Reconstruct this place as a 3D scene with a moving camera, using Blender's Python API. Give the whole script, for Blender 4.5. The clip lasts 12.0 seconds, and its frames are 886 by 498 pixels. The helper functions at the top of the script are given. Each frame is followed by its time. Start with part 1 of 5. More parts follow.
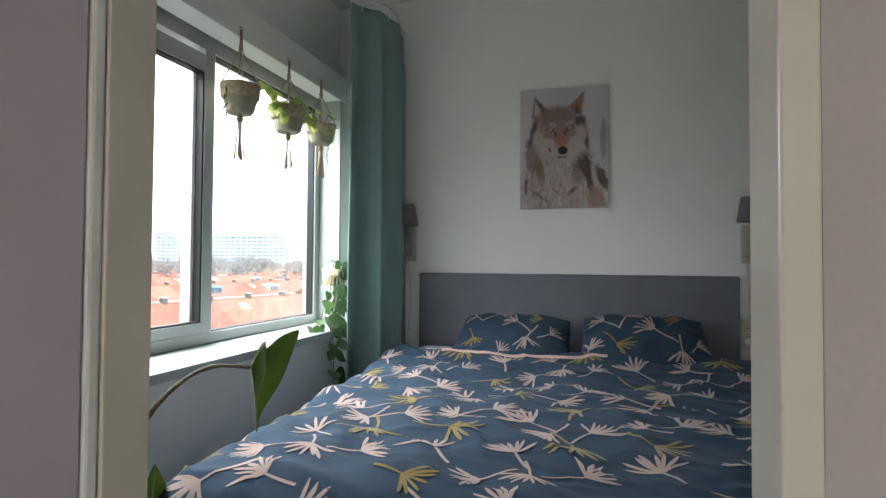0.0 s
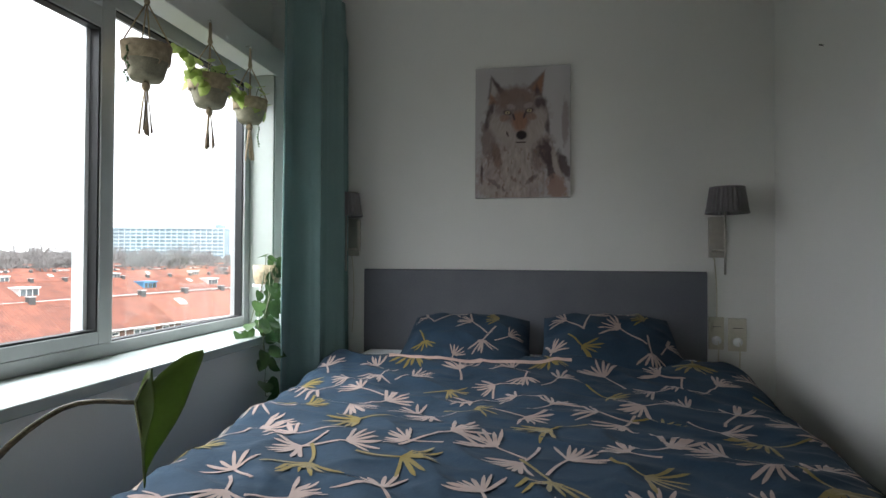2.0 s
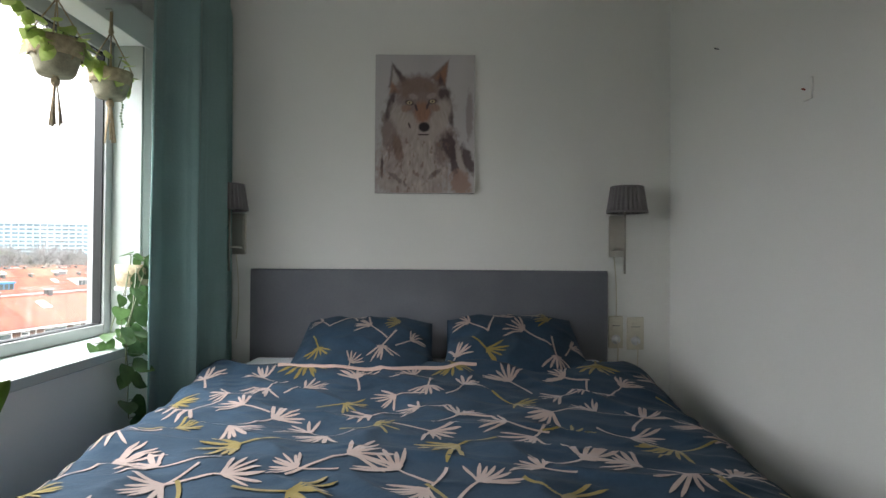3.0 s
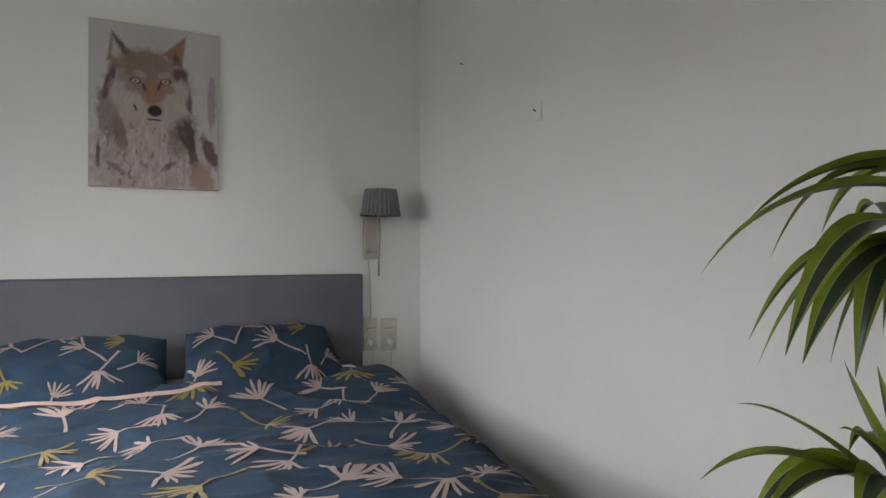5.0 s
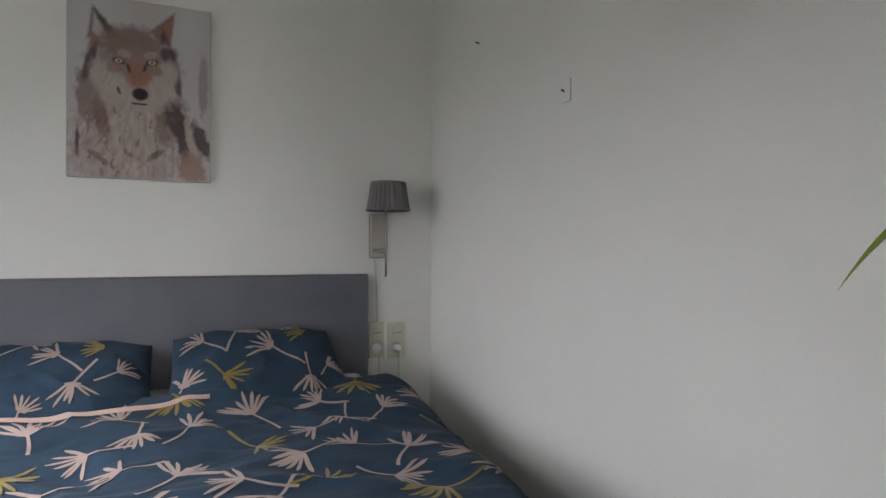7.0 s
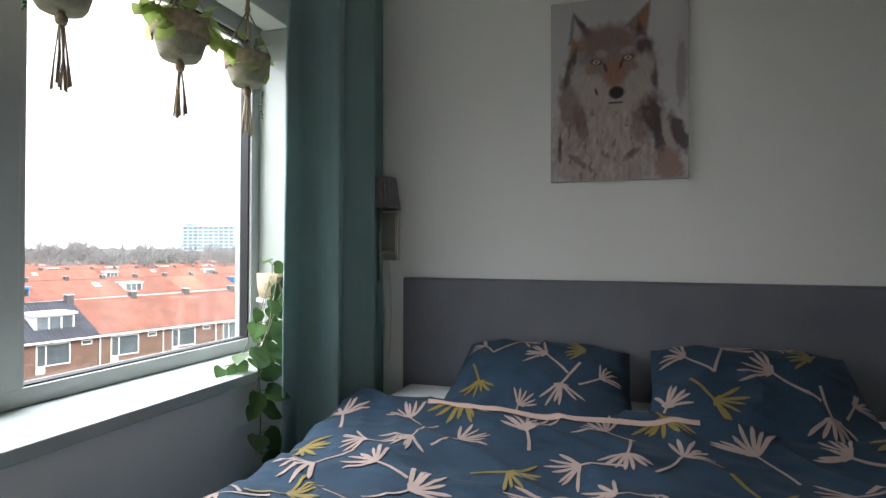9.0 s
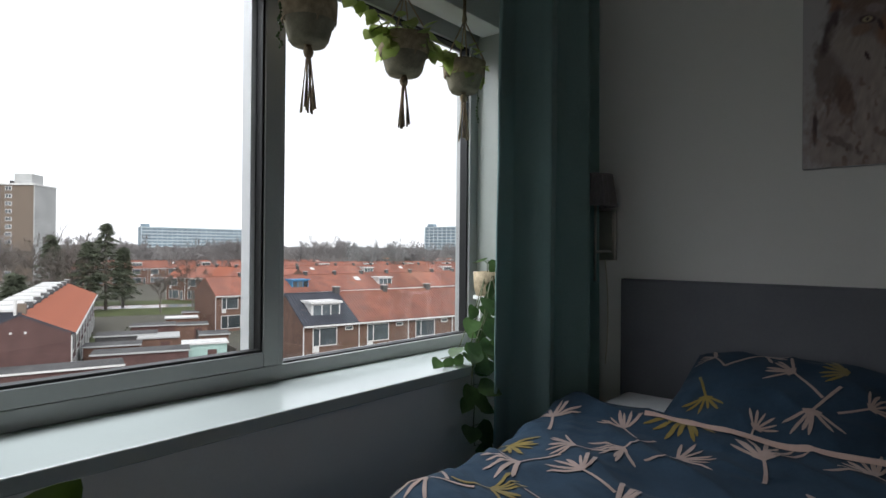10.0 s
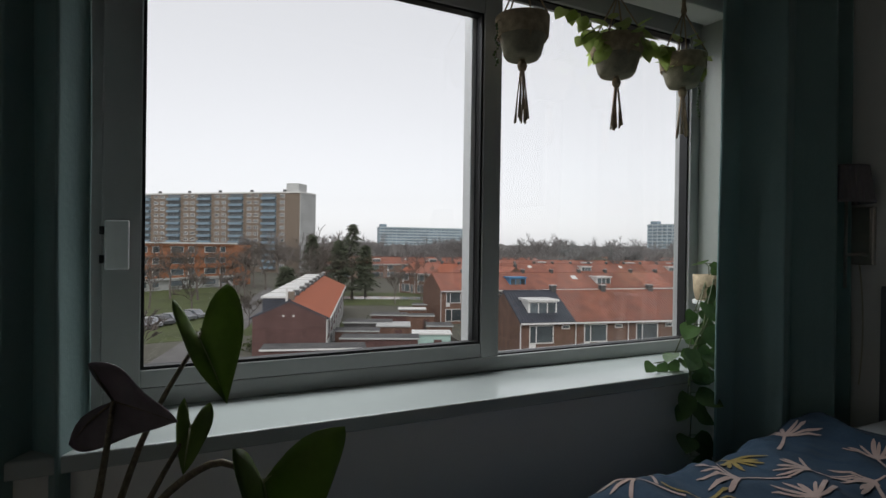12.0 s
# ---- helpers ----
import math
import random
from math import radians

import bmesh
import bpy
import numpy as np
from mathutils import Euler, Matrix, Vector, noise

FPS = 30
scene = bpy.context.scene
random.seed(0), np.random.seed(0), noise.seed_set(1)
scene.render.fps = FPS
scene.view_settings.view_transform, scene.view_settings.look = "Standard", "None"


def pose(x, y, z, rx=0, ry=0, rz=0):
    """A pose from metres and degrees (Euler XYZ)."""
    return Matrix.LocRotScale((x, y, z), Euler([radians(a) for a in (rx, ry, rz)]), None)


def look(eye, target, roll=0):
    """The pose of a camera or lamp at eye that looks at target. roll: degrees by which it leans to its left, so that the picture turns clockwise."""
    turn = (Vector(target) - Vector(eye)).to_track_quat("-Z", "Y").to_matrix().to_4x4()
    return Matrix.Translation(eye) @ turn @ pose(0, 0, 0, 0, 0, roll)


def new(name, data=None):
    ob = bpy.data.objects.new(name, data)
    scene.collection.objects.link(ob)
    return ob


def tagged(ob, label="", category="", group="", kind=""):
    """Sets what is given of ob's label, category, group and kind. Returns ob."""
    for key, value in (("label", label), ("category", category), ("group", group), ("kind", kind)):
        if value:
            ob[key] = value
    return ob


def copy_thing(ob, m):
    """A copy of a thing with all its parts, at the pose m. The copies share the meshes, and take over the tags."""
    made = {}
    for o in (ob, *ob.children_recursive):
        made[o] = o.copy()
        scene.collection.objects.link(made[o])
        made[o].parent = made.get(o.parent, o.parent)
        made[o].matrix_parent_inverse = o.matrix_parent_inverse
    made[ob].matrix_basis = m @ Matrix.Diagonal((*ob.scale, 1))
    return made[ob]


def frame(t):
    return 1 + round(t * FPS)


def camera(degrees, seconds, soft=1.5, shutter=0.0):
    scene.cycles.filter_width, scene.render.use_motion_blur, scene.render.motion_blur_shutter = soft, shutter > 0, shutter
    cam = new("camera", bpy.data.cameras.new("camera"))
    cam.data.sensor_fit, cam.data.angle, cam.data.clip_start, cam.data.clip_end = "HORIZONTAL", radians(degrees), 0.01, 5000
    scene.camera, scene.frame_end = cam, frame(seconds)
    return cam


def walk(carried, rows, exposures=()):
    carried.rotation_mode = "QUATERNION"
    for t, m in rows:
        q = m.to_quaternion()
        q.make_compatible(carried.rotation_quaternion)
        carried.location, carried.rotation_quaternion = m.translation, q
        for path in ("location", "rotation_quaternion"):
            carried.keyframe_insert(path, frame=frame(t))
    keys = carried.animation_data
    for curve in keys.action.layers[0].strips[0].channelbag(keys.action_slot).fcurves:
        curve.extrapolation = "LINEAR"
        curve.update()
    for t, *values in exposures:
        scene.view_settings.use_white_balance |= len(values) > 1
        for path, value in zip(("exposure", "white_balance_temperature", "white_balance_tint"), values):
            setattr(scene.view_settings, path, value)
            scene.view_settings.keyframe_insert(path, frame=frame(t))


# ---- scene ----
cam = camera(75.7, 12.0)
PATH = [
    (0, (0.471, 0.058, 1.216), (-0.07, 1.983, 1.266), 0.4),
    (0.5, (0.425, 0.097, 1.242), (-0.100, 2.028, 1.271), 0.4),
    (1, (0.38, 0.148, 1.242), (-0.108, 2.091, 1.269), 0.5),
    (1.5, (0.36, 0.238, 1.24), (-0.074, 2.191, 1.266), 0.4),
    (2, (0.375, 0.361, 1.227), (0.02, 2.329, 1.253), 0.3),
    (2.5, (0.356, 0.456, 1.228), (0.131, 2.443, 1.248), 0.3),
    (3, (0.345, 0.548, 1.227), (0.345, 2.548, 1.251), 0.4),
    (3.5, (0.332, 0.603, 1.249), (0.62, 2.582, 1.265), 0.2),
    (5.5, (0.371, 0.682, 1.262), (1.275, 2.466, 1.273), -0.1),
    (6, (0.42, 0.732, 1.268), (1.344, 2.505, 1.272), -0.1),
    (6.5, (0.446, 0.805, 1.266), (1.363, 2.583, 1.269), -0.0),
    (8.5, (0.308, 1.085, 1.269), (0.085, 3.073, 1.286), 0.2),
    (9, (0.289, 1.148, 1.262), (-0.328, 3.05, 1.275), 0.3),
    (9.5, (0.296, 1.193, 1.258), (-0.68, 2.938, 1.267), 0.4),
    (10, (0.331, 1.2, 1.264), (-0.973, 2.716, 1.268), 0.5),
    (10.5, (0.376, 1.19, 1.261), (-1.148, 2.485, 1.267), 0.8),
    (11, (0.394, 1.163, 1.269), (-1.251, 2.3, 1.265), 0.9),
    (11.5, (0.41, 1.159, 1.269), (-1.316, 2.169, 1.263), 0.8),
    (12, (0.411, 1.16, 1.273), (-1.359, 2.091, 1.263), 0.8),
]
EXPOSURE = ((0.0, 2.75, 6250, 10), (1.0, 2.72, 6250, 10), (1.5, 2.55, 6250, 10), (2.0, 2.27, 6250, 10), (2.5, 2.27, 6300, 10), (3.0, 2.68, 6400, 10), (3.5, 3.12, 6450, 11), (5.5, 3.12, 6500, 16), (6.5, 3.02, 6450, 16),
            (8.3, 3.25, 6400, 11), (8.5, 3.2, 6400, 11), (9.0, 2.38, 6300, 12), (9.5, 1.6, 6250, 12), (10.0, 0.95, 6250, 12), (10.5, 0.42, 6300, 12), (11.0, 0.25, 6400, 12), (12.0, 0.25, 6450, 12))
walk(cam, [(t, look(eye, target, roll)) for t, eye, target, roll in PATH], EXPOSURE)

# ---- world and light ----
world = bpy.data.worlds.new("overcast_sky")
scene.world = world
world.use_nodes = True
wn, wl = world.node_tree.nodes, world.node_tree.links
sky = wn.new("ShaderNodeTexSky")
sky.sky_type, sky.sun_disc = "NISHITA", False
sky.sun_elevation, sky.sun_rotation = radians(38), radians(120)
sky.air_density, sky.dust_density, sky.ozone_density = 1.0, 1.0, 1.0
grey = wn.new("ShaderNodeHueSaturation")
grey.inputs["Saturation"].default_value = 0.17
wl.new(sky.outputs[0], grey.inputs["Color"])
cloud = wn.new("ShaderNodeMix")
cloud.data_type = "RGBA"
cloud.inputs["Factor"].default_value = 0.7
cloud.inputs["B"].default_value = (4.42, 4.5, 4.56, 1)
wl.new(grey.outputs[0], cloud.inputs["A"])
wl.new(cloud.outputs["Result"], wn["Background"].inputs[0])
wn["Background"].inputs[1].default_value = 0.155

sun = new("sun", bpy.data.lights.new("sun", "SUN"))
sun.data.energy, sun.data.angle, sun.data.color = 1.0, radians(25), (1.0, 0.96, 0.9)
sun.matrix_world = look((0, 0, 0), (-0.75, 0.42, -0.72))


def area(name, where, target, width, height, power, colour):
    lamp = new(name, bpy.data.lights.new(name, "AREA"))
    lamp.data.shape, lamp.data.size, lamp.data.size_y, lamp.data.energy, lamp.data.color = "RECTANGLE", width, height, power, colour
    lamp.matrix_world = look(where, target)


# added out-of-view lamp standing in for the high sky over the window
area("sky_over_window", (-2.2, 2.1, 3.5), (0.3, 2.1, 1.8), 3.2, 1.7, 100, (0.95, 0.98, 1.0))
# added fill lamp that brightens the hall from an unseen wall gap
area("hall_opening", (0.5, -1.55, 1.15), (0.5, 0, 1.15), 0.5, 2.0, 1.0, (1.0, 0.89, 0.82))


# ---- materials ----
def material(name, colour, rough=0.6, metal=0.0, spread=0.12, scale=8.0, bump=0.15, fine=60.0, grain=0.0, spec=0.4, coat=0.0, sheen=0.0, tint=None, through_light=0.0, per_object=0.0):
    """A procedural surface: two scales of colour change and a fine relief."""
    m = bpy.data.materials.new(name)
    m.use_nodes = True
    n, l = m.node_tree.nodes, m.node_tree.links
    b = n["Principled BSDF"]
    co = n.new("ShaderNodeTexCoord")
    big, small = n.new("ShaderNodeTexNoise"), n.new("ShaderNodeTexNoise")
    for tex, s, d in ((big, scale, 4), (small, fine, 3)):
        tex.inputs["Scale"].default_value, tex.inputs["Detail"].default_value = s, d
        l.new(co.outputs["Object"], tex.inputs["Vector"])
    add = n.new("ShaderNodeMath")
    add.operation = "MULTIPLY_ADD"
    add.inputs[1].default_value = 0.35
    l.new(small.outputs["Fac"], add.inputs[0])
    l.new(big.outputs["Fac"], add.inputs[2])
    ramp = n.new("ShaderNodeMapRange")
    ramp.inputs["From Min"].default_value, ramp.inputs["From Max"].default_value = 0.35, 1.0
    l.new(add.outputs[0], ramp.inputs["Value"])
    mix = n.new("ShaderNodeMix")
    mix.data_type = "RGBA"
    second = tint or [c * (1 - spread * 2) for c in colour]
    mix.inputs["A"].default_value = (*[min(1, c * (1 + spread * 0.6)) for c in colour], 1)
    mix.inputs["B"].default_value = (*second, 1)
    l.new(ramp.outputs[0], mix.inputs["Factor"])
    out = mix.outputs["Result"]
    if per_object:
        info, hsv, rng = n.new("ShaderNodeObjectInfo"), n.new("ShaderNodeHueSaturation"), n.new("ShaderNodeMapRange")
        rng.inputs["To Min"].default_value, rng.inputs["To Max"].default_value = 1 - per_object, 1 + per_object
        l.new(info.outputs["Random"], rng.inputs["Value"])
        l.new(rng.outputs[0], hsv.inputs["Value"])
        l.new(out, hsv.inputs["Color"])
        out = hsv.outputs["Color"]
    l.new(out, b.inputs["Base Color"])
    b.inputs["Roughness"].default_value, b.inputs["Metallic"].default_value = rough, metal
    b.inputs["Specular IOR Level"].default_value = spec
    b.inputs["Coat Weight"].default_value, b.inputs["Sheen Weight"].default_value = coat, sheen
    b.inputs["Transmission Weight"].default_value = 0.0
    if through_light:
        t, ms = n.new("ShaderNodeBsdfTranslucent"), n.new("ShaderNodeMixShader")
        ms.inputs[0].default_value = through_light
        l.new(out, t.inputs["Color"])
        l.new(b.outputs[0], ms.inputs[1])
        l.new(t.outputs[0], ms.inputs[2])
        l.new(ms.outputs[0], n["Material Output"].inputs["Surface"])
    bp = n.new("ShaderNodeBump")
    bp.inputs["Strength"].default_value, bp.inputs["Distance"].default_value = bump, 0.004
    if grain:
        wave = n.new("ShaderNodeTexWave")
        wave.inputs["Scale"].default_value, wave.inputs["Distortion"].default_value = grain, 2.0
        l.new(co.outputs["Object"], wave.inputs["Vector"])
        l.new(wave.outputs["Fac"], bp.inputs["Height"])
    else:
        l.new(small.outputs["Fac"], bp.inputs["Height"])
    l.new(bp.outputs[0], b.inputs["Normal"])
    return m


def woven(name, colour, count=600.0, spread=0.1, sheen=0.25, through_light=0.0, crease=7.0, wrinkle=0.0):
    """Cloth: two crossing thread waves, soft creases."""
    m = material(name, colour, 0.85, spread=spread, scale=crease, fine=90, bump=0.25, spec=0.2, sheen=sheen, through_light=through_light)
    n, l = m.node_tree.nodes, m.node_tree.links
    b = n["Principled BSDF"]
    co = n["Texture Coordinate"]
    prev = b.inputs["Normal"].links[0].from_node
    for axis in ("X", "Y"):
        w = n.new("ShaderNodeTexWave")
        w.bands_direction = axis
        w.inputs["Scale"].default_value = count / 6.28
        l.new(co.outputs["Object"], w.inputs["Vector"])
        bp = n.new("ShaderNodeBump")
        bp.inputs["Strength"].default_value, bp.inputs["Distance"].default_value = 0.12, 0.0006
        l.new(w.outputs["Fac"], bp.inputs["Height"])
        l.new(prev.outputs[0], bp.inputs["Normal"])
        prev = bp
    if wrinkle:
        warp, fold = n.new("ShaderNodeTexNoise"), n.new("ShaderNodeTexNoise")
        fold.noise_type = "RIDGED_MULTIFRACTAL"
        fold.inputs["Scale"].default_value, fold.inputs["Detail"].default_value, fold.inputs["Roughness"].default_value = 6.5, 3.0, 0.45
        fold.inputs["Distortion"].default_value = 0.8
        mapping = n.new("ShaderNodeMapping")
        mapping.inputs["Scale"].default_value, mapping.inputs["Rotation"].default_value = (0.7, 1.5, 1.0), (0.0, 0.0, 0.35)
        l.new(co.outputs["Object"], mapping.inputs["Vector"])
        l.new(mapping.outputs[0], fold.inputs["Vector"])
        bp = n.new("ShaderNodeBump")
        bp.inputs["Strength"].default_value, bp.inputs["Distance"].default_value = wrinkle, 0.018
        l.new(fold.outputs["Fac"], bp.inputs["Height"])
        l.new(prev.outputs[0], bp.inputs["Normal"])
        prev = bp
    l.new(prev.outputs[0], b.inputs["Normal"])
    return m


def pane_material(name, gloss=1.0, colour=(1, 1, 1)):
    """Thin clear glass: lets light straight through and mirrors a little."""
    m = bpy.data.materials.new(name)
    m.use_nodes = True
    n, l = m.node_tree.nodes, m.node_tree.links
    n.remove(n["Principled BSDF"])
    tr, gl, mx, fr, mr = n.new("ShaderNodeBsdfTransparent"), n.new("ShaderNodeBsdfGlossy"), n.new("ShaderNodeMixShader"), n.new("ShaderNodeLayerWeight"), n.new("ShaderNodeMapRange")
    gl.inputs["Roughness"].default_value = 0.02
    tr.inputs["Color"].default_value = (*colour, 1)
    fr.inputs["Blend"].default_value = 0.2
    mr.inputs["To Min"].default_value, mr.inputs["To Max"].default_value = 0.02 * gloss, 0.5 * gloss
    l.new(fr.outputs["Facing"], mr.inputs["Value"])
    l.new(mr.outputs[0], mx.inputs[0])
    l.new(tr.outputs[0], mx.inputs[1])
    l.new(gl.outputs[0], mx.inputs[2])
    l.new(mx.outputs[0], n["Material Output"].inputs["Surface"])
    return m


WALL = material("matt_wall_paint", (0.84, 0.835, 0.80), 0.9, spread=0.03, scale=1.6, fine=140, bump=0.12, spec=0.2)
CEIL = material("ceiling_paint", (0.8, 0.79, 0.77), 0.95, spread=0.03, scale=2, fine=120, bump=0.1, spec=0.2)
GLOSS = material("gloss_frame_paint", (0.74, 0.75, 0.73), 0.3, spread=0.03, scale=5, fine=40, bump=0.06, spec=0.5)
SILL = material("sill_laminate", (0.46, 0.505, 0.485), 0.2, spread=0.02, scale=6, fine=200, bump=0.03, spec=0.5)
CREAM = material("cream_door_frame_paint", (0.62, 0.59, 0.50), 0.28, spread=0.05, scale=4, fine=30, bump=0.08, spec=0.5)
HALLDIM = material("dimmed_hall_wall_colour", (0.47, 0.42, 0.40), 0.85, spread=0.05, scale=1.6, fine=140, bump=0.12, spec=0.2)
DOORP = material("gloss_lilac_door_paint", (0.56, 0.50, 0.55), 0.2, spread=0.04, scale=3, fine=26, bump=0.07, spec=0.5)
FRAME = material("aluminium_window_frame", (0.41, 0.42, 0.41), 0.38, spread=0.04, scale=7, fine=60, bump=0.05, spec=0.5)
REVEALP = material("grey_green_reveal_board", (0.43, 0.46, 0.42), 0.45, spread=0.05, scale=5, fine=60, bump=0.05)
FRAMEW = material("white_sash_profile", (0.72, 0.73, 0.72), 0.4, spread=0.03, scale=7, fine=60, bump=0.04)
RUBBER = material("black_gasket", (0.012, 0.012, 0.012), 0.6, spread=0.1)
GLASS = pane_material("window_glass", 0.7)
FARGLASS = material("far_window_glass", (0.10, 0.12, 0.13), 0.12, spread=0.25, scale=0.6, fine=3, bump=0.0, spec=0.6, per_object=0.5)
FLOOR = material("oak_laminate", (0.30, 0.21, 0.13), 0.45, spread=0.2, scale=3, fine=40, bump=0.1, grain=6, per_object=0.15)
HEAD = material("grey_painted_board", (0.112, 0.118, 0.14), 0.6, spread=0.1, scale=4.5, fine=90, bump=0.2, tint=(0.165, 0.172, 0.19))
DUVET = woven("blue_cotton", (0.024, 0.049, 0.080), 900, 0.16, 0.04, wrinkle=1.0)
PINK = woven("pale_pink_print", (0.38, 0.285, 0.25), 900, 0.14, wrinkle=1.0)
MUST = woven("mustard_print", (0.215, 0.16, 0.035), 900, 0.16, wrinkle=1.0)
LININGC = woven("salmon_lining", (0.50, 0.355, 0.30), 900, 0.1)
SHEET = woven("white_sheet", (0.72, 0.73, 0.75), 900, 0.06)
BOXF = woven("dark_box_spring_cloth", (0.05, 0.052, 0.06), 500, 0.1)
TEAL = woven("teal_curtain", (0.27, 0.40, 0.385), 700, 0.08, 0.3, 0.2, 3.0)
SHADEF = woven("grey_pleated_shade", (0.21, 0.195, 0.2), 900, 0.12)
STEEL = material("brushed_nickel", (0.52, 0.49, 0.44), 0.34, 0.9, spread=0.08, scale=20, fine=300, bump=0.05)
IVORY = material("ivory_switch_plastic", (0.66, 0.62, 0.50), 0.4, spread=0.04, scale=30, fine=100, bump=0.03)
WHITEP = material("white_plastic", (0.78, 0.78, 0.77), 0.35, spread=0.03, scale=20, fine=80, bump=0.02)
JUTE = material("jute_cord", (0.43, 0.33, 0.21), 0.9, spread=0.25, scale=60, fine=400, bump=0.5)
POTW = material("woven_basket_pot", (0.50, 0.40, 0.26), 0.9, spread=0.25, scale=50, fine=260, bump=0.7)
POTC = material("sage_cement_pot", (0.34, 0.31, 0.22), 0.8, spread=0.22, scale=30, fine=160, bump=0.4)
POTD = material("dark_planter", (0.06, 0.06, 0.065), 0.5, spread=0.15, scale=10)
SOIL = material("potting_soil", (0.02, 0.014, 0.01), 0.95, spread=0.4, scale=60, fine=300, bump=0.8)
LEAFV = material("variegated_pothos_leaf", (0.24, 0.35, 0.07), 0.4, spread=0.2, scale=26, fine=90, bump=0.1, tint=(0.46, 0.50, 0.20), through_light=0.55)
LEAFG = material("green_leaf", (0.085, 0.16, 0.05), 0.35, spread=0.25, scale=20, fine=90, bump=0.1, through_light=0.35)
LEAFA = material("waxy_alocasia_leaf", (0.17, 0.25, 0.065), 0.3, spread=0.2, scale=14, fine=70, bump=0.12, spec=0.5, through_light=0.52)
LEAFP = material("dark_purple_leaf", (0.15, 0.12, 0.135), 0.28, spread=0.2, scale=14, fine=70, bump=0.15, spec=0.6)
LEAFD = material("dark_dracaena_band", (0.038, 0.058, 0.03), 0.3, spread=0.2, scale=20, fine=100, bump=0.1)
LEAFL = material("lime_dracaena_margin", (0.26, 0.34, 0.03), 0.4, spread=0.2, scale=20, fine=100, bump=0.1, through_light=0.25)
LEAFW = material("pale_vein", (0.35, 0.38, 0.20), 0.5, spread=0.1)
STEMG = material("stem_green", (0.10, 0.12, 0.04), 0.5, spread=0.25, scale=60, fine=200)
STEMB = material("speckled_stem", (0.17, 0.14, 0.08), 0.5, spread=0.3, scale=130, fine=300, tint=(0.035, 0.025, 0.02))
BRICK = material("brown_brick_wall", (0.175, 0.105, 0.078), 0.9, spread=0.2, scale=0.8, fine=9, bump=0.3, per_object=0.12)
BRICKD = material("purple_brown_brick", (0.12, 0.068, 0.062), 0.9, spread=0.2, scale=0.8, fine=9, bump=0.3)
BRICKO = material("ochre_brick", (0.205, 0.165, 0.13), 0.9, spread=0.15, scale=0.4, fine=4, bump=0.3)
ORANGE = material("orange_render_facade", (0.36, 0.16, 0.085), 0.8, spread=0.12, scale=0.3, fine=3)
ROOFT = material("weathered_orange_roof_tile", (0.31, 0.122, 0.082), 0.85, spread=0.3, scale=0.5, fine=5, bump=0.3, tint=(0.155, 0.08, 0.066), per_object=0.22)
ROOFN = material("new_orange_roof_tile", (0.33, 0.115, 0.07), 0.8, spread=0.15, scale=0.9, fine=9, bump=0.3)
ROOFG = material("slate_grey_roof_tile", (0.055, 0.06, 0.075), 0.75, spread=0.2, scale=0.9, fine=9, bump=0.3)
FELT = material("flat_roof_felt", (0.10, 0.10, 0.10), 0.9, spread=0.3, scale=0.5, fine=4)
TRIMW = material("white_outdoor_paint", (0.68, 0.68, 0.66), 0.6, spread=0.1, scale=1, fine=8)
TRIMB = material("blue_dormer_paint", (0.08, 0.25, 0.45), 0.6, spread=0.1, scale=1, fine=8)
TEALP = material("mint_shed_boards", (0.42, 0.60, 0.55), 0.7, spread=0.12, scale=1, fine=8)
CONCR = material("pale_concrete", (0.45, 0.46, 0.45), 0.85, spread=0.12, scale=0.2, fine=2)
# both flat colours are paled and blued to carry the distance haze
FLATB = material("haze_tinted_blue_panel", (0.50, 0.58, 0.62), 0.7, spread=0.1, scale=0.1, fine=1)
FLATD = material("haze_tinted_window_band", (0.24, 0.32, 0.37), 0.5, spread=0.2, scale=0.1, fine=1)
BALC = material("blue_balcony_panel", (0.20, 0.28, 0.34), 0.7, spread=0.15, scale=0.3, fine=2)
GRASS = material("winter_grass", (0.085, 0.105, 0.035), 0.95, spread=0.3, scale=0.15, fine=2, bump=0.5)
GROUND = material("street_and_gardens", (0.10, 0.10, 0.075), 0.95, spread=0.35, scale=0.06, fine=0.8, tint=(0.06, 0.055, 0.045))
ASPH = material("asphalt_path", (0.16, 0.155, 0.15), 0.9, spread=0.2, scale=0.3, fine=4)
WATER = material("canal_water", (0.35, 0.37, 0.37), 0.1, spread=0.1, scale=0.1, fine=1, bump=0.05)
BARK = material("bare_branches", (0.15, 0.13, 0.115), 0.95, spread=0.25, scale=0.6, fine=6)
# bark colour made paler and greyer in place of real distance haze
HAZYB = material("haze_greyed_twigs", (0.22, 0.21, 0.205), 0.95, spread=0.2, scale=0.1, fine=2)
PINE = material("dark_conifer_needles", (0.13, 0.15, 0.10), 0.9, spread=0.3, scale=0.8, fine=5, through_light=0.35)
HEDGE = material("garden_shrub", (0.07, 0.085, 0.035), 0.95, spread=0.3, scale=0.6, fine=5)
CARP = material("car_paint", (0.22, 0.23, 0.25), 0.3, spread=0.1, scale=1, per_object=0.6)
CANVAS = material("canvas_edge", (0.50, 0.49, 0.48), 0.85, spread=0.06, scale=10, fine=300, bump=0.2)


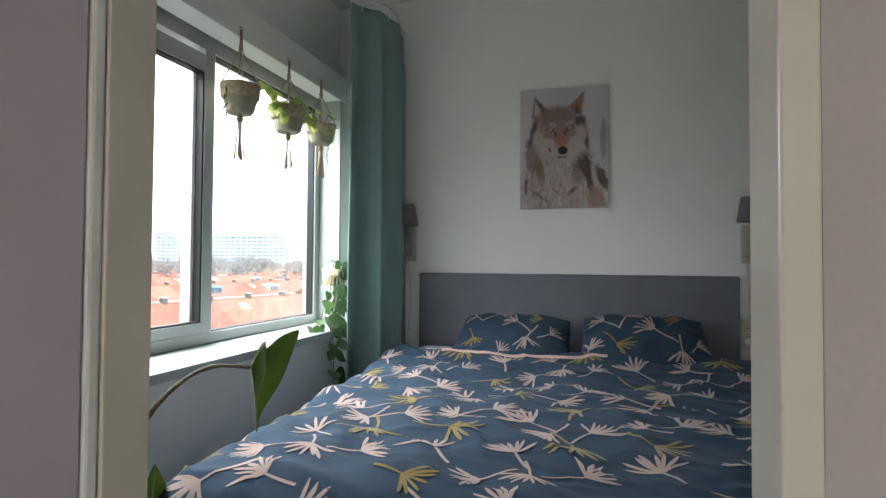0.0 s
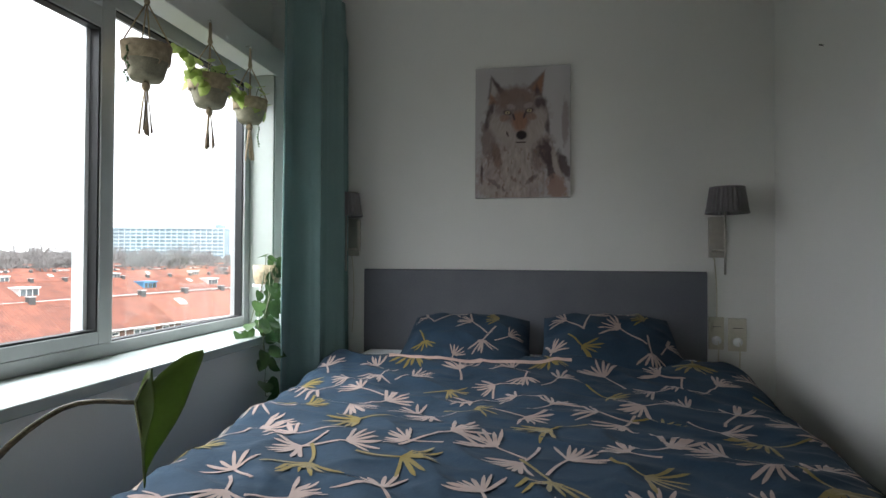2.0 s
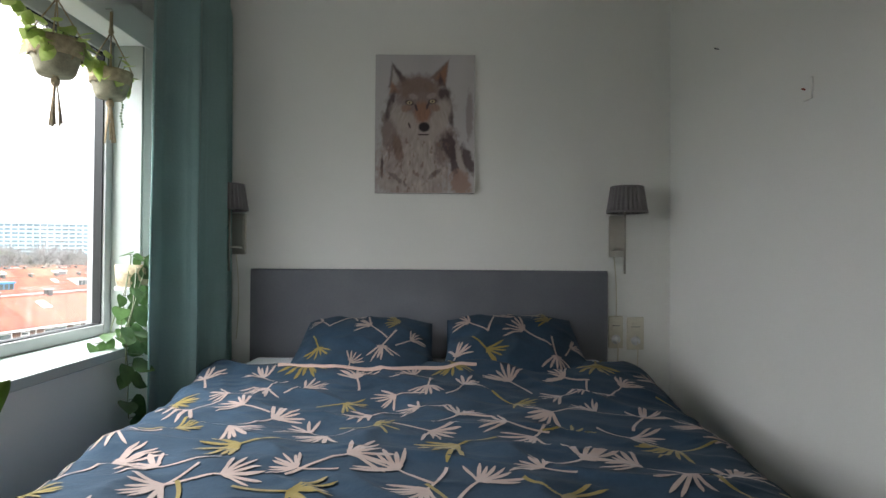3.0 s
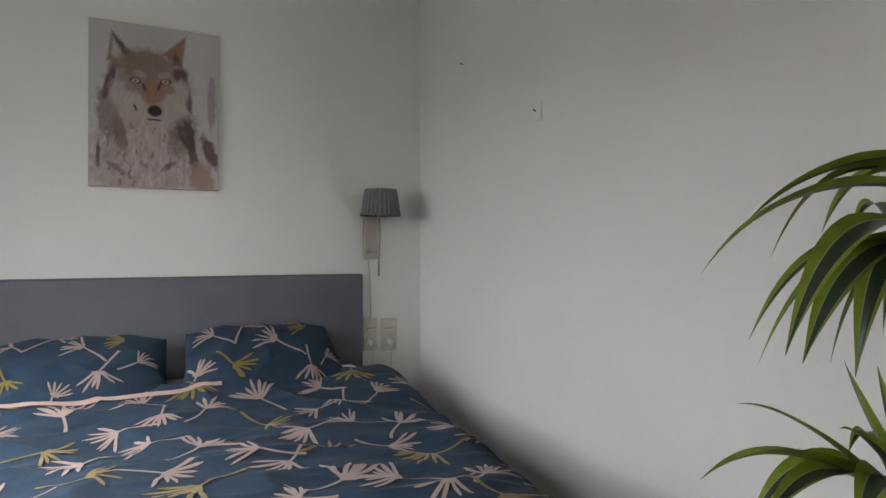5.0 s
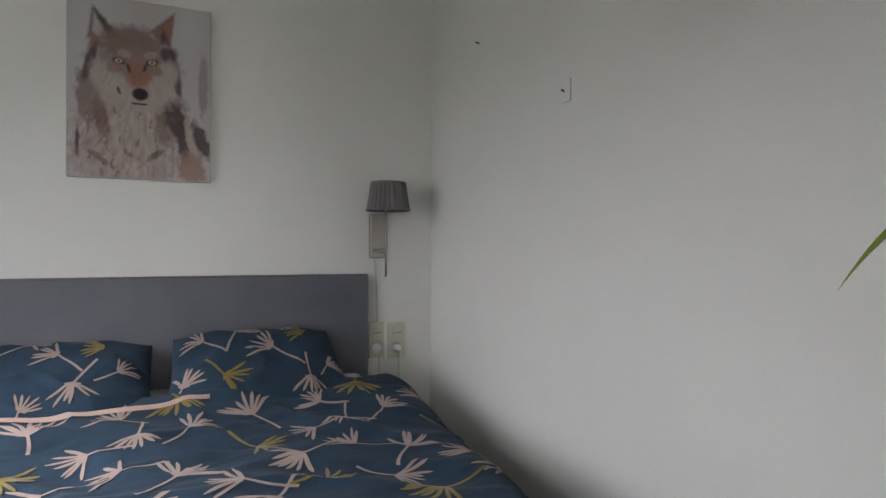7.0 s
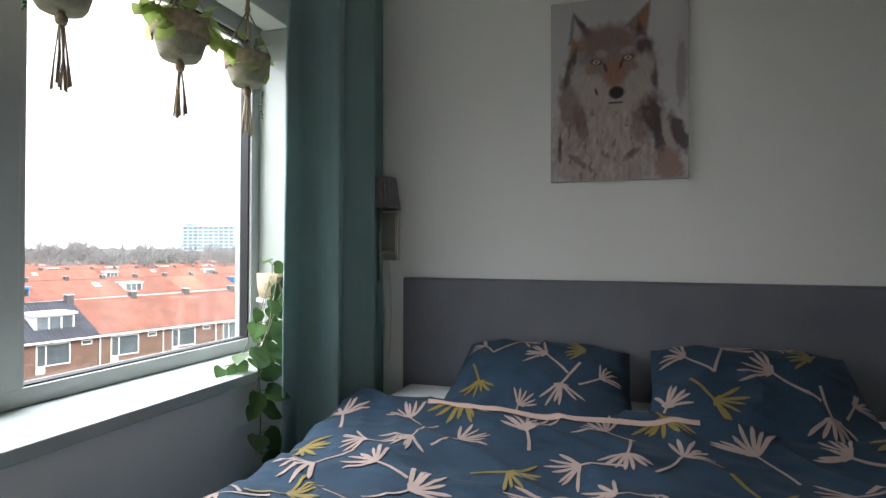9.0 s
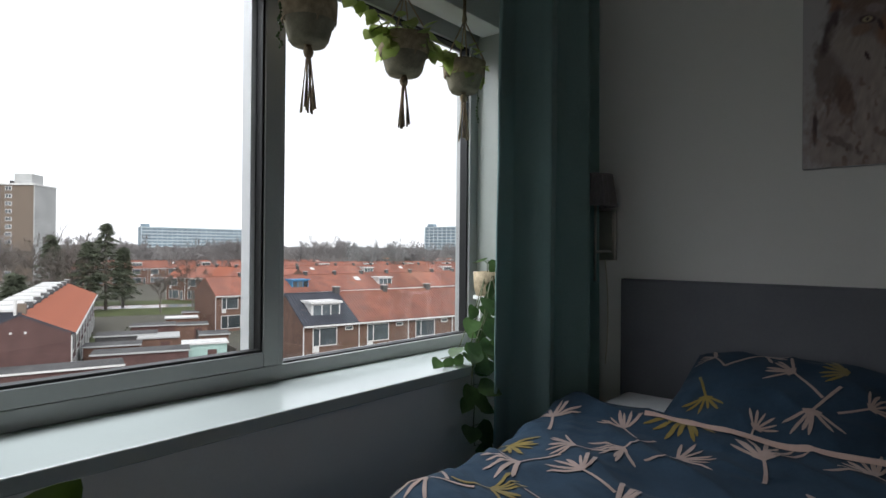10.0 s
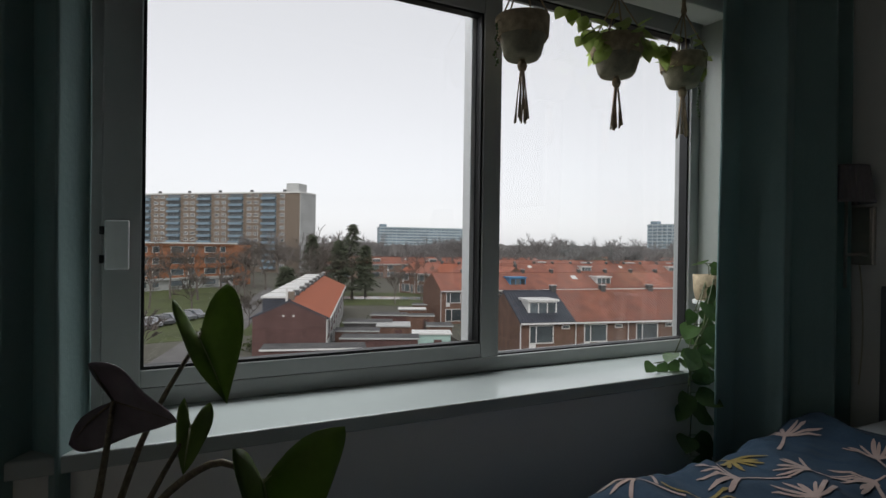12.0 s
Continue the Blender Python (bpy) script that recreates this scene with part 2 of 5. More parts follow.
# ---- mesh helpers ----
def part(name, bm, mat, parent=None, label="", smooth=False, solid=0.0, bevel=0.0):
    """Links a bmesh as one mesh object under a thing or a part."""
    me = bpy.data.meshes.new(name)
    if smooth:
        for f in bm.faces:
            f.smooth = True
    bm.to_mesh(me)
    bm.free()
    for m in mat if isinstance(mat, (list, tuple)) else [mat]:
        me.materials.append(m)
    ob = new(name, me)
    if parent:
        ob.parent = parent
    if label:
        ob["label"] = label
    if solid:
        md = ob.modifiers.new("thickness", "SOLIDIFY")
        md.thickness, md.offset = solid, 0
    if bevel:
        md = ob.modifiers.new("edges", "BEVEL")
        md.width, md.segments, md.limit_method = bevel, 2, "ANGLE"
    return ob


def thing(name, m, label, category, group="", kind=""):
    ob = new(name)
    ob.empty_display_size = 0.1
    ob.matrix_basis = m
    return tagged(ob, label, category, group, kind)


def boxes(*items):
    """One bmesh of axis-aligned boxes (x0, x1, y0, y1, z0, z1)."""
    bm = bmesh.new()
    for x0, x1, y0, y1, z0, z1 in items:
        v = [bm.verts.new((x, y, z)) for x in (x0, x1) for y in (y0, y1) for z in (z0, z1)]
        for q in ((0, 1, 3, 2), (4, 6, 7, 5), (0, 4, 5, 1), (2, 3, 7, 6), (0, 2, 6, 4), (1, 5, 7, 3)):
            bm.faces.new([v[i] for i in q])
    return bm


def prism(outline, y0, y1):
    """An (x, z) outline drawn out along y."""
    bm = bmesh.new()
    a = [bm.verts.new((x, y0, z)) for x, z in outline]
    b = [bm.verts.new((x, y1, z)) for x, z in outline]
    bm.faces.new(a)
    bm.faces.new(b[::-1])
    for i in range(len(a)):
        j = (i + 1) % len(a)
        bm.faces.new((a[i], b[i], b[j], a[j]))
    bmesh.ops.recalc_face_normals(bm, faces=bm.faces)
    return bm


def tube(bm, pts, radii, sides=8):
    """A tapered tube along points, added to bm."""
    pts = [Vector(p) for p in pts]
    rings = []
    for i, p in enumerate(pts):
        d = (pts[min(i + 1, len(pts) - 1)] - pts[max(i - 1, 0)]).normalized()
        a = d.cross(Vector((0.31, 0.17, 0.93)))
        if a.length < 0.05:
            a = d.cross(Vector((1, 0, 0)))
        a.normalize()
        b = d.cross(a)
        r = radii[i] if isinstance(radii, (list, tuple)) else radii
        rings.append([bm.verts.new(p + (a * math.cos(k * 6.2832 / sides) + b * math.sin(k * 6.2832 / sides)) * r) for k in range(sides)])
    for r0, r1 in zip(rings, rings[1:]):
        for k in range(sides):
            bm.faces.new((r0[k], r0[(k + 1) % sides], r1[(k + 1) % sides], r1[k]))
    if sides > 3:
        bm.faces.new(rings[0][::-1])
        bm.faces.new(rings[-1])
    return bm


def lathe(profile, sides=28, wobble=0.0, pleats=0):
    """A turned body from (radius, z) pairs."""
    bm = bmesh.new()
    rings = []
    for r, z in profile:
        ring = []
        for k in range(sides):
            a = 6.28319 * k / sides
            rr = r * (1 + wobble * (math.sin(a * pleats) if pleats else noise.noise((math.cos(a) * 2, math.sin(a) * 2, z * 20))))
            ring.append(bm.verts.new((rr * math.cos(a), rr * math.sin(a), z)))
        rings.append(ring)
    for r0, r1 in zip(rings, rings[1:]):
        for k in range(sides):
            bm.faces.new((r0[k], r0[(k + 1) % sides], r1[(k + 1) % sides], r1[k]))
    return bm


def bend(a, b, sag, n=8, up=Vector((0, 0, 1))):
    """Points from a to b, bowed by sag along up."""
    a, b = Vector(a), Vector(b)
    return [a.lerp(b, i / n) + up * (sag * 4 * (i / n) * (1 - i / n)) for i in range(n + 1)]


def leaf_on(bm, base, tip, width, side, fold=0.25, droop=0.0, shape="heart", n=6, mats=(0, 0)):
    """A folded leaf blade from base to tip; side points across the blade."""
    base, tip, side = Vector(base), Vector(tip), Vector(side).normalized()
    ax = tip - base
    nrm = ax.cross(side).normalized()
    side = nrm.cross(ax).normalized()
    rows = []
    for i in range(n + 1):
        f = i / n
        if shape == "heart":
            w = width * 0.5 * max(0.0, math.sin(math.pi * min(1, 0.12 + 0.88 * f) ** 0.72)) ** 0.9
        elif shape == "strap":
            w = width * 0.5 * min(1, 0.45 + f * 2.2) * max(0.0, 1 - f ** 3)
        else:
            w = width * 0.5 * math.sin(math.pi * min(1, 0.04 + 0.96 * f) ** 0.85)
        c = base + ax * f - Vector((0, 0, droop * f * f))
        up = nrm * (w * fold)
        rows.append([bm.verts.new(c - side * w + up), bm.verts.new(c - side * w * 0.45 + up * 0.4), bm.verts.new(c), bm.verts.new(c + side * w * 0.45 + up * 0.4), bm.verts.new(c + side * w + up)])
    for r0, r1 in zip(rows, rows[1:]):
        for k in range(4):
            f = bm.faces.new((r0[k], r0[k + 1], r1[k + 1], r1[k]))
            f.material_index = mats[0] if k in (1, 2) else mats[1]
    return bm


# ---- the room ----
NORTH, EAST, SOUTH, HEADER, PANE, TOP = 3.43, 1.493, 0.65, -1.07, -1.21, 2.87
SILLZ, REVEAL = 0.853, 2.205
DOOR_L, DOOR_R, HALLY = -0.078, 0.604, 0.562


def structure(name, bm, mat, label, category, **kw):
    return tagged(part(name, bm, mat, **kw), label, category, kind="structure")


floor = structure("floor", boxes((-1.30, 1.75, HALLY, 3.7, -0.12, -0.012), (-0.62, 1.62, -1.6, HALLY, -0.12, -0.012)), FLOOR, "brown wooden laminate floor", "floor")
structure("ceiling", boxes((-1.30, 1.75, -1.6, 3.7, TOP, TOP + 0.12)), CEIL, "plain white painted ceiling", "ceiling")
structure("wall_north", boxes((-1.30, 1.75, NORTH, 3.7, -0.012, TOP)), WALL, "off-white painted wall behind the bed", "wall")
structure("wall_east", boxes((EAST, 1.75, SOUTH, NORTH, -0.012, TOP)), WALL, "plain off-white painted side wall", "wall")
structure("wall_south", boxes((-1.30, DOOR_L - 0.03, HALLY + 0.012, SOUTH, -0.012, TOP), (DOOR_R + 0.03, 1.75, HALLY + 0.012, SOUTH, -0.012, TOP), (DOOR_L - 0.03, DOOR_R + 0.03, HALLY + 0.012, SOUTH, 2.14, TOP)), WALL, "off-white wall with the doorway", "wall")
structure("wall_west", boxes((-1.30, -0.94, SOUTH, NORTH, -0.012, SILLZ - 0.036), (-1.30, -1.19, SOUTH, 0.985, REVEAL, TOP), (-1.30, -1.19, 3.235, NORTH, REVEAL, TOP), (-1.30, -1.19, 0.985, 3.235, 2.26, TOP), (-1.30, HEADER, SOUTH, 0.985, SILLZ, REVEAL), (-1.30, HEADER, 3.235, NORTH, SILLZ, REVEAL)), WALL, "white window wall with a deep opening", "wall")
structure("window_header", boxes((-1.19, HEADER, SOUTH, NORTH, REVEAL, 2.36)), WALL, "boxed white lintel over the window", "trim", bevel=0.004)
structure("reveal_board", boxes((PANE + 0.002, HEADER - 0.002, 3.217, 3.2348, SILLZ + 0.001, REVEAL - 0.001)), REVEALP, "grey-green painted board lining the window reveal", "trim", bevel=0.003)
structure("window_sill", boxes((-1.30, -0.915, SOUTH, NORTH, SILLZ - 0.036, SILLZ)), SILL, "glossy white laminate window sill", "sill", bevel=0.004)
# the hall behind the doorway
structure("hall_wall_west", boxes((-0.62, -0.5, -1.6, HALLY + 0.012, -0.012, TOP)), WALL, "plain white hall wall", "wall")
structure("hall_wall_east", boxes((1.5, 1.62, -1.6, HALLY + 0.012, -0.012, TOP)), WALL, "plain white hall wall", "wall")
# unseen wall; its gap is sized to set the light in the hall
structure("hall_wall_south", boxes((-0.62, 0.23, -1.6, -1.48, -0.012, TOP), (0.77, 1.62, -1.6, -1.48, -0.012, TOP), (0.23, 0.77, -1.6, -1.48, 2.1, TOP)), WALL, "plain white hall wall", "wall")
for side in (0, 1):
    n_planks = 16
    for i in range(n_planks):
        w = 2.6 / n_planks
        x0 = -0.94 + i * w
        y0, y1 = ((0.66, 2.0), (2.003, 3.42))[side]
        pl = part("plank", boxes((x0 + 0.0015, x0 + w - 0.0015, y0, y1, -0.012, 0.0)), FLOOR, floor)

# thin lining, coloured darker to stand in for the hall's weaker light
structure("hall_wall_north", boxes((DOOR_R + 0.032, 1.5, HALLY + 0.004, HALLY + 0.0118, -0.012, TOP), (-0.5, DOOR_L - 0.055, HALLY + 0.004, HALLY + 0.0118, -0.012, TOP)), HALLDIM, "hall wall lining beside the doorway, weak light put into its mauve-grey colour", "wall")

# ---- door frame and door ----
door_frame = thing("door_frame", pose(0, 0, 0), "cream gloss-painted steel door frame, slightly chipped", "door frame", kind="structure")
part("jamb", boxes((DOOR_L - 0.03, DOOR_L, HALLY + 0.02, SOUTH + 0.004, 0, 2.11)), CREAM, door_frame, bevel=0.003)
part("jamb", boxes((DOOR_R, DOOR_R + 0.03, HALLY - 0.004, SOUTH + 0.004, 0, 2.11)), CREAM, door_frame, bevel=0.003)
part("head", boxes((DOOR_L - 0.03, DOOR_R + 0.03, HALLY, SOUTH + 0.004, 2.11, 2.14)), CREAM, door_frame, bevel=0.003)
# white colour stands in for the bright reflection along the door's edge
part("rebate", boxes((DOOR_L - 0.05, DOOR_L - 0.0015, HALLY - 0.001, HALLY + 0.0185, 0, 2.13)), GLOSS, door_frame, "gloss strip at the door edge, its reflection put into the white colour", bevel=0.005)
door = thing("door_1", pose(DOOR_L - 0.004, HALLY - 0.003, 0), "lilac-grey gloss flush door standing open", "door", kind="structure")
part("leaf", boxes((-0.04, 0, -0.70, 0, 0.01, 2.09)), DOORP, door, bevel=0.004)
hb = bmesh.new()
tube(hb, [(0, -0.63, 1.05), (0.05, -0.63, 1.05), (0.055, -0.60, 1.05), (0.055, -0.51, 1.05)], 0.009)
part("door_handle", hb, STEEL, door, "brushed steel lever", smooth=True)

# ---- window ----
window = thing("window_1", pose(0, 0, 0), "wide grey aluminium window with one sliding sash", "window", kind="structure")
Y0, Y1, YM0, YM1 = 1.02, 3.225, 2.152, 2.227
XF, XB = PANE, -1.29
part("outer_frame", boxes((XB, XF, Y0 - 0.035, 1.075, SILLZ, REVEAL + 0.05), (XB, XF, 3.169, Y1 + 0.01, SILLZ, REVEAL + 0.05), (XB, XF, 1.075, 3.169, SILLZ, 0.903), (XB, XF, 1.075, 3.169, 2.15, REVEAL + 0.05)), FRAME, window, bevel=0.003)
part("mullion", boxes((XB, XF + 0.004, YM0 + 0.01, YM1, 0.903, 2.15)), FRAME, window, bevel=0.003)
sash = part("sash", boxes((XF - 0.05, XF + 0.012, 1.07, 1.156, 0.907, 2.12), (XF - 0.05, XF + 0.012, YM0, YM0 + 0.055, 0.907, 2.12), (XF - 0.05, XF + 0.012, 1.156, YM0, 0.907, 0.951), (XF - 0.05, XF + 0.012, 1.156, YM0, 2.045, 2.12)), FRAME, window, bevel=0.003)
part("gasket", boxes((XF - 0.03, XF + 0.006, 1.156, 1.164, 0.951, 2.045), (XF - 0.03, XF + 0.006, YM0 - 0.008, YM0, 0.951, 2.045), (XF - 0.03, XF + 0.006, 1.164, YM0 - 0.008, 0.951, 0.959), (XF - 0.03, XF + 0.006, 1.164, YM0 - 0.008, 2.037, 2.045)), RUBBER, sash, "black rubber gasket")
part("gasket", boxes((XF - 0.05, XF - 0.012, 3.161, 3.169, 0.903, 2.15), (XF - 0.05, XF - 0.012, YM1, 3.161, 0.903, 0.908), (XF - 0.05, XF - 0.012, YM1, 3.161, 2.143, 2.15)), RUBBER, window, "black rubber gasket")
part("outer_stile", boxes((XF - 0.082, XF - 0.034, YM0 - 0.022, YM0 - 0.004, 0.912, 2.12)), FRAMEW, window, "white outer stile")
for y0, y1, z0, z1, xp in ((1.158, YM0 - 0.002, 0.953, 2.043, XF - 0.022), (YM1 + 0.002, 3.167, 0.905, 2.148, XF - 0.035)):
    p = part("pane", boxes((xp - 0.003, xp + 0.003, y0, y1, z0, z1)), GLASS, window, "clear glass pane")
    p.visible_shadow = False
latch = part("latch_box", boxes((XF + 0.012, XF + 0.045, 1.078, 1.13, 1.205, 1.325)), WHITEP, sash, "white plastic sash lock", bevel=0.004)
part("latch_screw", boxes((XF + 0.012, XF + 0.02, 1.066, 1.078, 1.22, 1.24), (XF + 0.012, XF + 0.02, 1.066, 1.078, 1.29, 1.31)), RUBBER, window)

# ---- bed ----
XC, HEADY, FLATW, ROUND = 0.27, 3.06, 0.88, 0.12
FOOT = 1.66
bed = thing("bed", pose(XC, 2.34, 0), "double bed with a dark box base and a white fitted sheet", "bed")
part("base", boxes((-0.86, 0.86, -1.0, 1.03, 0.10, 0.38)), BOXF, bed, bevel=0.02)
part("mattress", boxes((-0.86, 0.86, -1.0, 1.03, 0.38, 0.57)), SHEET, bed, "white fitted sheet over the mattress", bevel=0.05)
part("topper", boxes((-0.855, 0.855, -0.99, 1.02, 0.57, 0.64)), SHEET, bed, "white topper", bevel=0.03)
part("sheet_end", boxes((-0.85, 0.85, 0.64, 1.02, 0.64, 0.726)), SHEET, bed, "white sheet at the head end", bevel=0.03)
for sx in (-0.78, 0.78):
    for sy in (-0.92, 0.92):
        lg = lathe(((0.0, 0.0), (0.03, 0.0), (0.035, 0.10), (0.0, 0.10)), 14)
        bmesh.ops.translate(lg, verts=lg.verts, vec=(sx, sy, 0))
        part("leg", lg, POTD, bed)
headboard = thing("headboard", pose(0.277, 3.406, 0), "wide flat grey headboard against the wall", "headboard")
part("panel", boxes((-0.89, 0.89, -0.022, 0.022, 0.0, 1.153)), HEAD, headboard, bevel=0.005)
part("cap", boxes((-0.888, 0.888, -0.02, 0.02, 1.153, 1.157)), HEAD, headboard)


def roll_over(s, flat, radius):
    """How far out and how far down a cloth lies at arc length s from the middle."""
    a = abs(s) - flat
    if a <= 0:
        return s, 0.0
    sg = 1 if s > 0 else -1
    arc = radius * math.pi / 2
    if a < arc:
        th = a / radius
        return sg * (flat + radius * math.sin(th)), radius * (1 - math.cos(th))
    return sg * (flat + radius + 0.02 * math.sin((a - arc) * 9)), radius + (a - arc)


def duvet_at(s, r, lift=0.0):
    """The duvet's surface: s metres across from the middle, r metres from its head edge."""
    dx, down = roll_over(s, FLATW - 0.075 * min(1, max(0, (r - 0.5) / 0.9)), ROUND)
    dy, down2 = roll_over(max(r, 0) - 0.0, FOOT, 0.15)
    z = 0.735 - 0.062 * min(1, max(0, r / 0.42)) ** 1.2
    puff = 0.022 * noise.noise((s * 2.1, r * 2.3, 3.1)) + 0.013 * noise.noise((s * 5.0, r * 6.5, 9.0))
    crease = 0.016 * (1 - abs(noise.noise((s * 2.2 + r * 1.2, r * 6.0 - s * 3.0, 1.7)))) ** 4 + 0.010 * (1 - abs(noise.noise((s * 4.5 - r * 5, r * 4 + 2.0, 5.2)))) ** 4
    z += puff + crease + 0.016 * math.exp(-((r - 0.06) / 0.07) ** 2)
    side = 0.015 * math.sin(r * 8 + 2.5 * noise.noise((r * 2, 0, s))) * min(1, down / 0.25)
    return Vector((XC + dx + (side if s > 0 else -side), HEADY - dy + 0.02 * noise.noise((s * 1.7, 0, 4)) * max(0, 1 - r / 0.3) + 0.10 * max(0, (s - 0.35)) * max(0, 1 - r / 0.3), max(0.16, z - max(down, 0.85 * down2) - 0.3 * min(down, down2)) + lift))


def cloth_grid(fn, s0, s1, r0, r1, ns, nr):
    bm = bmesh.new()
    g = [[bm.verts.new(fn(s0 + (s1 - s0) * i / ns, r0 + (r1 - r0) * j / nr)) for i in range(ns + 1)] for j in range(nr + 1)]
    for j in range(nr):
        for i in range(ns):
            bm.faces.new((g[j][i], g[j + 1][i], g[j + 1][i + 1], g[j][i + 1]))
    return bm


def fan(bm, fn, s, r, ang, size, rng, fingers=7, stem=1.0, spread=72, stem_to=None):
    """One palm-fan motif laid over the surface fn: brushed fingers from a small palm and a straight stalk."""
    def strip(a, length, width, curve, n=6, stalk=False, start=0.0):
        rows = []
        for i in range(n + 1):
            f = i / n
            aa = a + curve * f
            q = start + length * f
            cs, cr = s + math.cos(aa) * q, r + math.sin(aa) * q
            w = width * (0.8 + 0.3 * f if stalk else 0.55 + 0.75 * math.sin(min(1.0, f * 1.15) * 2.2) if f < 0.98 else 0.35)
            px, py = -math.sin(aa) * w, math.cos(aa) * w
            rows.append((bm.verts.new(fn(cs + px, cr + py)), bm.verts.new(fn(cs, cr)), bm.verts.new(fn(cs - px, cr - py))))
        for (a0, m0, b0), (a1, m1, b1) in zip(rows, rows[1:]):
            bm.faces.new((a0, m0, m1, a1))
            bm.faces.new((m0, b0, b1, m1))
    a0 = radians(ang)
    for k in range(fingers):
        f = (k + 0.5) / fingers * 2 - 1
        strip(a0 + radians(spread) * f + rng.uniform(-0.07, 0.07), size * (0.88 + 0.16 * abs(f)) * rng.uniform(0.82, 1.12), size * rng.uniform(0.036, 0.052), rng.uniform(-0.14, 0.14))
    palm = [bm.verts.new(fn(s + math.cos(a0 + radians(q)) * size * 0.27, r + math.sin(a0 + radians(q)) * size * 0.27)) for q in (-75, -40, 0, 40, 75)]
    root = bm.verts.new(fn(s - math.cos(a0) * size * 0.05, r - math.sin(a0) * size * 0.05))
    for p, q in zip(palm, palm[1:]):
        bm.faces.new((root, p, q))
    if stem_to:
        d = Vector((stem_to[0] - s, stem_to[1] - r))
        strip(math.atan2(d.y, d.x), d.length, size * 0.05, 0.0, 8, True)
    elif stem:
        strip(a0 + math.pi + rng.uniform(-0.35, 0.35), size * rng.uniform(1.0, 1.5) * stem, size * 0.045, rng.choice((-1, 1)) * rng.uniform(0.05, 0.3), 8, True)


# the print repeats every 0.62 m across the cloth and 1.22 m along it: across, along, turn, size
PINKS = ((-0.66, 0.16, -127, 0.10), (-0.60, 0.30, 100, 0.10), (-0.27, 0.19, -111, 0.115), (-0.46, 0.27, -40, 0.10), (-0.10, 0.36, 150, 0.10), (-0.625, 0.50, -150, 0.10), (-0.49, 0.60, -48, 0.12),
         (-0.168, 0.55, 142, 0.12), (-0.34, 0.71, -150, 0.11), (-0.58, 0.745, 40, 0.105), (-0.27, 0.81, 120, 0.115), (-0.29, 1.07, -143, 0.09), (-0.17, 1.0, -45, 0.14), (-0.655, 1.05, -152, 0.12), (-0.578, 1.17, 144, 0.11), (-0.455, 1.13, -34, 0.115))
MUSTARDS = ((-0.50, 0.07, 85, 0.12), (-0.28, 0.43, 16, 0.095), (-0.137, 0.72, -10, 0.095), (-0.50, 0.885, 140, 0.13), (-0.27, 1.22, 25, 0.12))


def print_on(fn, motifs, s0, s1, r0, r1, seed, shift=(0.0, 0.0), scale=1.0):
    bm = bmesh.new()
    rng = random.Random(seed)
    for i in range(-3, 4):
        for j in range(-2, 3):
            for s, r, a, size in motifs:
                ss, rr = s + 0.62 * i + shift[0], r + 1.22 * j + shift[1]
                if s0 < ss < s1 and r0 < rr < r1:
                    fan(bm, fn, ss, rr, a + rng.uniform(-14, 14), size * scale * 0.93, rng, rng.choice((6, 7, 7, 8)))
    return bm


duvet = thing("duvet", pose(0, 0, 0), "blue cotton duvet cover printed with pink and mustard palm fans, creased", "duvet")
part("cover", cloth_grid(duvet_at, -1.30, 1.30, 0.0, 2.15, 210, 180), DUVET, duvet, smooth=True, solid=0.006)
tagged(part("pink_print", print_on(lambda s, r: duvet_at(s, r, 0.0062), PINKS, -1.25, 1.25, 0.06, 2.1, 3), PINK, duvet, "pale pink palm-fan print", smooth=True), kind="stuff")
tagged(part("mustard_print", print_on(lambda s, r: duvet_at(s, r, 0.0066), MUSTARDS, -1.25, 1.25, 0.06, 2.1, 4), MUST, duvet, "mustard palm-fan print", smooth=True), kind="stuff")


def hem_at(s, r):
    w = 0.023 * (0.5 + 0.5 * math.sin(min(1, max(0, (s + 0.62) / 0.86)) * math.pi)) + 0.003 * noise.noise((s * 5, 2, 2))
    return duvet_at(s, 0.088 + w * r, 0.008 + 0.009 * math.sin(r * math.pi))


part("turned_hem", cloth_grid(hem_at, -0.62, 0.22, 0, 1, 60, 8), LININGC, duvet, "salmon-pink turned hem", smooth=True)


